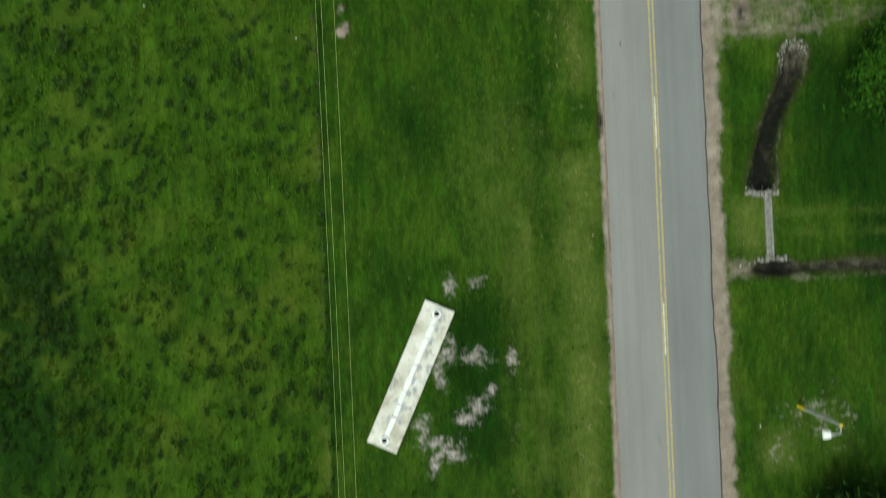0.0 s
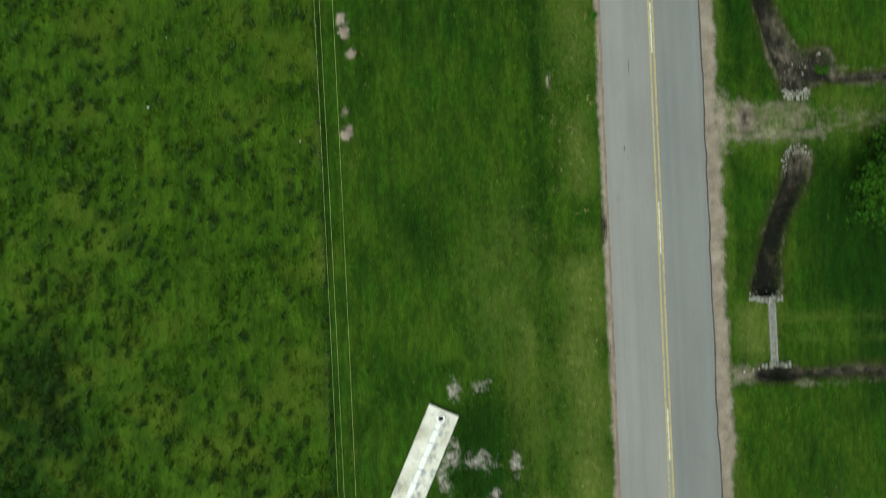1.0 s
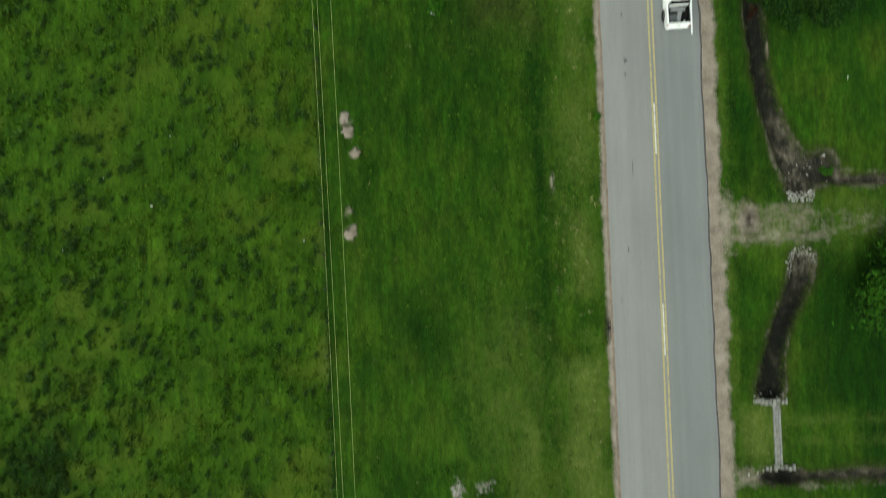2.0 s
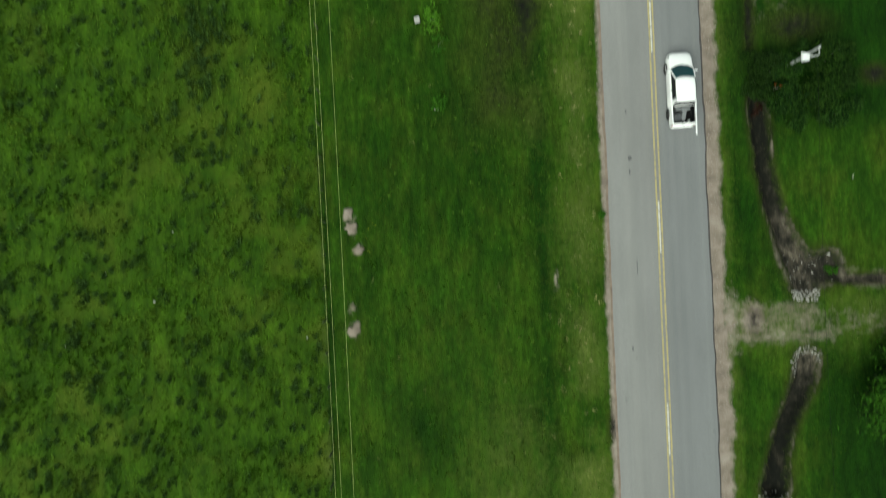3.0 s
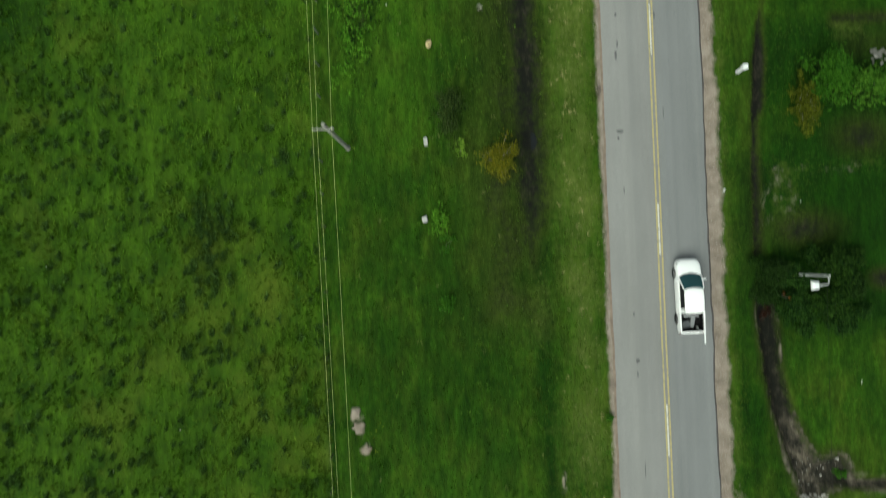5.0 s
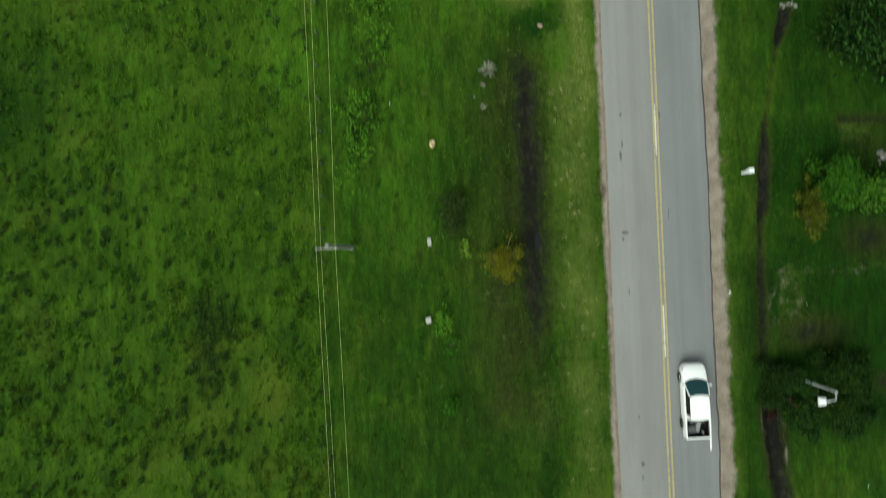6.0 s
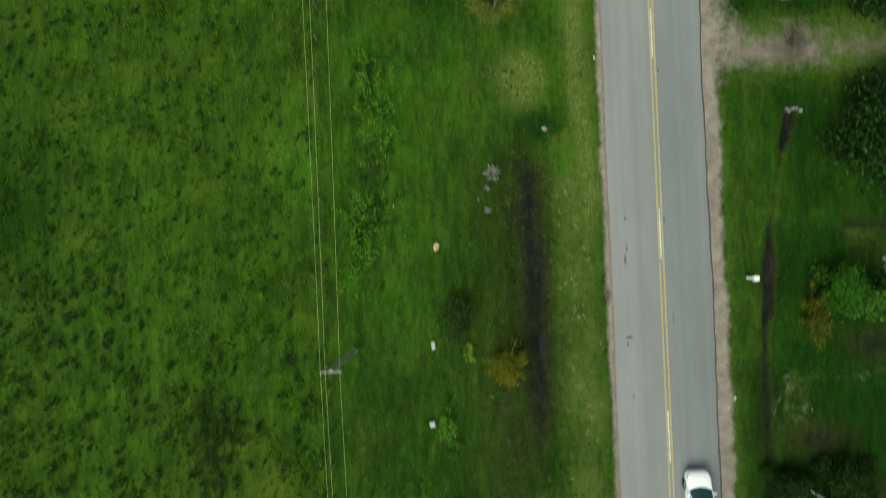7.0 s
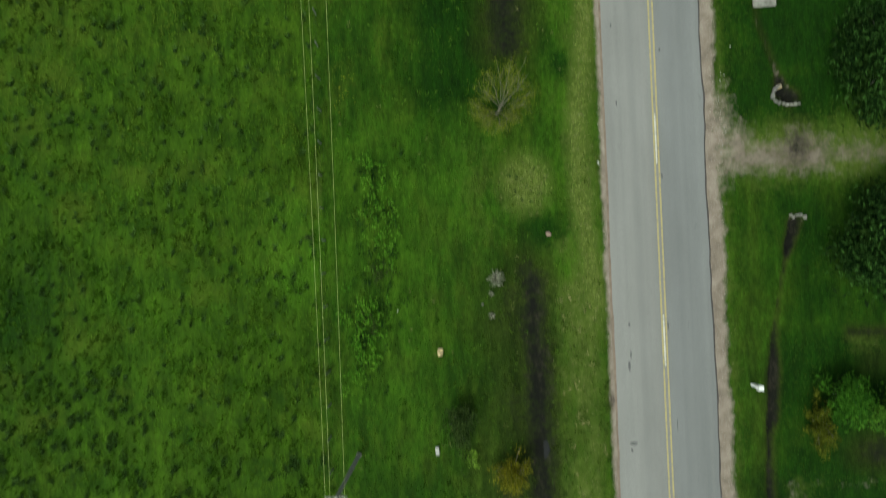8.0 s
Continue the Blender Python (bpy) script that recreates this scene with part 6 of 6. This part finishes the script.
def clumped(x, y, per, spread, seed, size=None):
    """Blades gathered round each place."""
    rng = np.random.default_rng(seed)
    size = rng.uniform(0.5, 1.3, len(x)) if size is None else size
    rep = np.maximum(2, (per * size)).astype(int)
    n = rep.sum()
    return np.repeat(x, rep) + rng.normal(0, 1, n) * np.repeat(spread * size, rep), np.repeat(y, rep) + rng.normal(0, 1.3, n) * np.repeat(spread * size, rep)


tx, ty = tussock_places()
tussock = 0.34 + 0.70 * np.random.default_rng(6).uniform(0, 1, len(tx)) ** 1.5
tussock = tussock * np.interp(ty, [10, 36, 46], [1.12, 1.02, 0.64])
bx, by = clumped(tx, ty, 50, 0.135, 8, tussock)
px, py = clumped(np.array([2.9, 3.3, 3.9, 4.4, 3.6, 4.7, 3.2, 4.1]), np.array([53.3, 53.2, 52.6, 53.7, 51.9, 52.2, 52.4, 51.7]), 9, 0.045, 12)
bx, by = np.concatenate([bx, px]), np.concatenate([by, py])
blades("rush_tussocks", bx, by, 0.30, 0.04, 0.5, RUSH, "dark rush tussocks dotted over the pasture", "rushes", 9)
pick = np.random.default_rng(14).uniform(0, 1, len(tx)) < 0.6
hx, hy = clumped(tx[pick] + 0.10, ty[pick] + 0.20, 9, 0.07, 15, tussock[pick] + 0.3)
blades("rush_tips", hx, hy, 0.42, 0.035, 0.45, RUSH_TIP, "pale blue-green rush tips beside dark tussocks", "rushes", 16)
cx, cy = scatter(FENCE_X - 0.2, FENCE_X + 0.16, -20, 70, 26, 48, lambda x, y: 0.8 - 0.6 * ramp(y, 18, 34))
blades("fence_grass", cx, cy, 0.34, 0.04, 0.5, RUSH, "rank dark grass under the wire fence", "grass", 49)
fx, fy = scatter(-33, FENCE_X, -20, 70, 34, 21, lambda x, y: 0.4 + 0.6 * ramp(vnoise(x, y, 0.6, 42), 0.25, 0.7))
blades("pasture_grass", fx, fy, 0.22, 0.06, 1.05, FIELD_GRASS, "rough uneven green pasture grass", "grass", 22)
cx, cy = scatter(-33, FENCE_X, -20, 70, 7.0, 29, lambda x, y: 0.15 + 0.85 * ramp(vnoise(x, y, 2.0, 43), 0.35, 0.8))
cx, cy = clumped(cx, cy, 7, 0.06, 30)
blades("pasture_tufts", cx, cy, 0.30, 0.06, 0.7, FIELD_GRASS, "standing tufts of coarse pasture grass", "grass", 31)
lx, ly = scatter(FENCE_X, 8.4, -20, 70, 50, 23, lambda x, y: clear(x, y) * (1 - 0.8 * ramp(covers(x, y)[1], 0.4, 0.75)))
blades("lawn_grass", lx, ly, 0.13, 0.045, 0.95, LAWN_GRASS, "short green roadside grass", "grass", 24)
cx, cy = scatter(FENCE_X, 8.2, -20, 70, 2.2, 32, lambda x, y: clear(x, y) * ramp(vnoise(x, y, 1.8, 44), 0.3, 0.8))
cx, cy = clumped(cx, cy, 8, 0.08, 33)
blades("lawn_tufts", cx, cy, 0.22, 0.05, 0.8, LAWN_GRASS, "scattered taller tufts in the roadside grass", "grass", 34)
cx, cy = scatter(FENCE_X, 8.2, -20, 70, 1.1, 91, lambda x, y: clear(x, y) * (0.25 + 0.75 * vnoise(x, y, 2.5, 92)))
cx, cy = clumped(cx, cy, 5, 0.07, 93)
blades("lawn_flecks", cx, cy, 0.17, 0.05, 0.9, FLECK, "bright flecks of young grass in the lawn", "grass", 94)
rx_, ry_ = scatter(15.2, 30, -20, 70, 55, 25, lambda x, y: clear(x, y) * (1 - 0.6 * ramp(covers(x, y)[1], 0.4, 0.8)))
blades("garden_grass", rx_, ry_, 0.12, 0.045, 0.95, LAWN_GRASS, "short dense green garden grass", "grass", 26)
dx, dy = scatter(-8.2, 30, -20, 70, 26, 27, lambda x, y: clear(x, y) * ramp(covers(x, y)[1], 0.38, 0.75) * ((x < 8.4) | (x > 15.2)))
blades("dry_grass", dx, dy, 0.15, 0.035, 1.0, DRY_GRASS, "thin yellowed dry grass", "grass", 28)
cx, cy = scatter(-8, 8, -20, 70, 0.22, 35, lambda x, y: clear(x, y) * (0.3 + 0.7 * (x > 2)))
cx, cy = clumped(cx, cy, 9, 0.05, 36)
blades("straw_tufts", cx, cy, 0.14, 0.03, 1.0, DRY_GRASS, "small pale straw tufts in the verge", "grass", 37)
cx, cy = scatter(5.4, 8.1, -18, 46, 0.9, 45, lambda x, y: 0.25 + 0.75 * strip(x, y, 5.4, 7.2, 26, 46, 0.6))
cx, cy = clumped(cx, cy, 12, 0.06, 46)
blades("verge_straw", cx, cy, 0.14, 0.03, 1.1, VERGE_STRAW, "bleached straw wisps in the road verge", "grass", 47)
cx, cy = scatter(1.2, 8.3, 45, 70, 130, 95, lambda x, y: most(ramp(spot(x, y, 3.85, 52.9, 1.35, 1.5), 0.35, 0.85), 0.55 * ramp(trodden(x, y), 0.55, 1.1)))
blades("bleached_grass", cx, cy, 0.12, 0.045, 1.1, PALE_GRASS, "pale bleached grass on trodden ground", "grass", 96)
cx, cy = scatter(15.5, 30, -3, 63, 42, 38, lambda x, y: 0.55 * ramp(covers(x, y)[2], 0.36, 0.5) * (1 - ramp(covers(x, y)[2], 0.62, 0.8)) * (1 - strip(x, y, 15, 26, 28, 50, 1.0)))
blades("ditch_grass", cx, cy, 0.16, 0.03, 0.9, BANK_GRASS, "withered grass on the ditch banks", "grass", 39)


# leafy weeds along the pasture edge, and flowers
def leaf_drift(name, places, per, spread, lift, leaf, mat, label, category, seed):
    rng = np.random.default_rng(seed)
    pts = []
    for x, y, n in places:
        for k in range(n):
            cx, cy = x + rng.normal(0, spread[0]), y + rng.normal(0, spread[1])
            z = float(height(cx, cy))
            p = rng.normal(0, 1, (per, 3)) * np.array([0.12, 0.16, 0.07]) + np.array([cx, cy, z + lift])
            p[:, 2] = np.maximum(p[:, 2], z + 0.02)
            pts.append(p)
    return tagged(leaves_mesh(name, np.concatenate(pts), leaf, mat, seed, 0.45), label, category, kind="stuff")


leaf_drift("tall_weeds", ((-5.5, 54.3, 16), (-5.0, 52.3, 26), (-4.85, 50.5, 18), (-4.9, 48.4, 12), (-6.5, 45.3, 24), (-5.5, 45.6, 14), (-6.3, 42.8, 22), (-5.6, 43.5, 12), (-6.6, 40.6, 8)), 9, (0.55, 0.8), 0.3, 0.18, LEAF_WEED,
           "drift of tall pale-leaved weeds along the fence", "weeds", 71)
leaf_drift("weed_undergrowth", ((-5.4, 53.8, 22), (-5.0, 51.5, 26), (-4.8, 49.0, 16), (-6.3, 45.2, 30), (-5.4, 46.2, 20), (-6.1, 42.8, 26)), 12, (0.65, 0.95), 0.12, 0.17, LEAF_DEEP,
           "dark green weed undergrowth along the fence", "weeds", 72)
leaf_drift("brown_weeds", ((-5.1, 47.6, 12), (-5.7, 45.0, 10), (-0.4, 37.2, 10)), 16, (0.3, 0.6), 0.25, 0.15, LEAF_BROWN, "withered brown weeds among green ones", "weeds", 73)
leaf_drift("yellow_flowers", ((-7.0, 59.6, 5), (-6.9, 57.9, 6), (18.3, -3.6, 6), (17.8, -4.6, 4), (-5.6, 19.3, 3), (-7.3, 13.8, 2)), 4, (0.4, 0.7), 0.2, 0.075, PETAL, "scattered small yellow wildflowers", "flowers", 74)

# gravel crumbs on the shoulders
gx, gy = scatter(14.5, 15.6, -20, 70, 55, 81, lambda x, y: ramp(covers(x, y)[0], 0.4, 0.6))
hx, hy = scatter(8.25, 8.66, -20, 70, 30, 82)
hx, hy = np.concatenate([gx, hx]), np.concatenate([gy, hy])
rng = np.random.default_rng(83)
s = rng.uniform(0.012, 0.045, len(hx))
z = height(hx, hy) + 0.008
shape = np.array([[1, 0, 0], [-0.4, 0.9, 0], [-0.5, -0.8, 0], [0.05, 0, 0.9]])
v = (shape[None] * s[:, None, None] + np.stack([hx, hy, z], 1)[:, None]).reshape(-1, 3)
k = np.arange(len(hx))[:, None, None] * 4
f = (np.array([[0, 1, 3], [1, 2, 3], [2, 0, 3]])[None] + k).reshape(-1, 3)
tagged(link_mesh("gravel", v.tolist(), f.tolist(), PEBBLE), "loose pale gravel on the road shoulder", "gravel", kind="stuff")
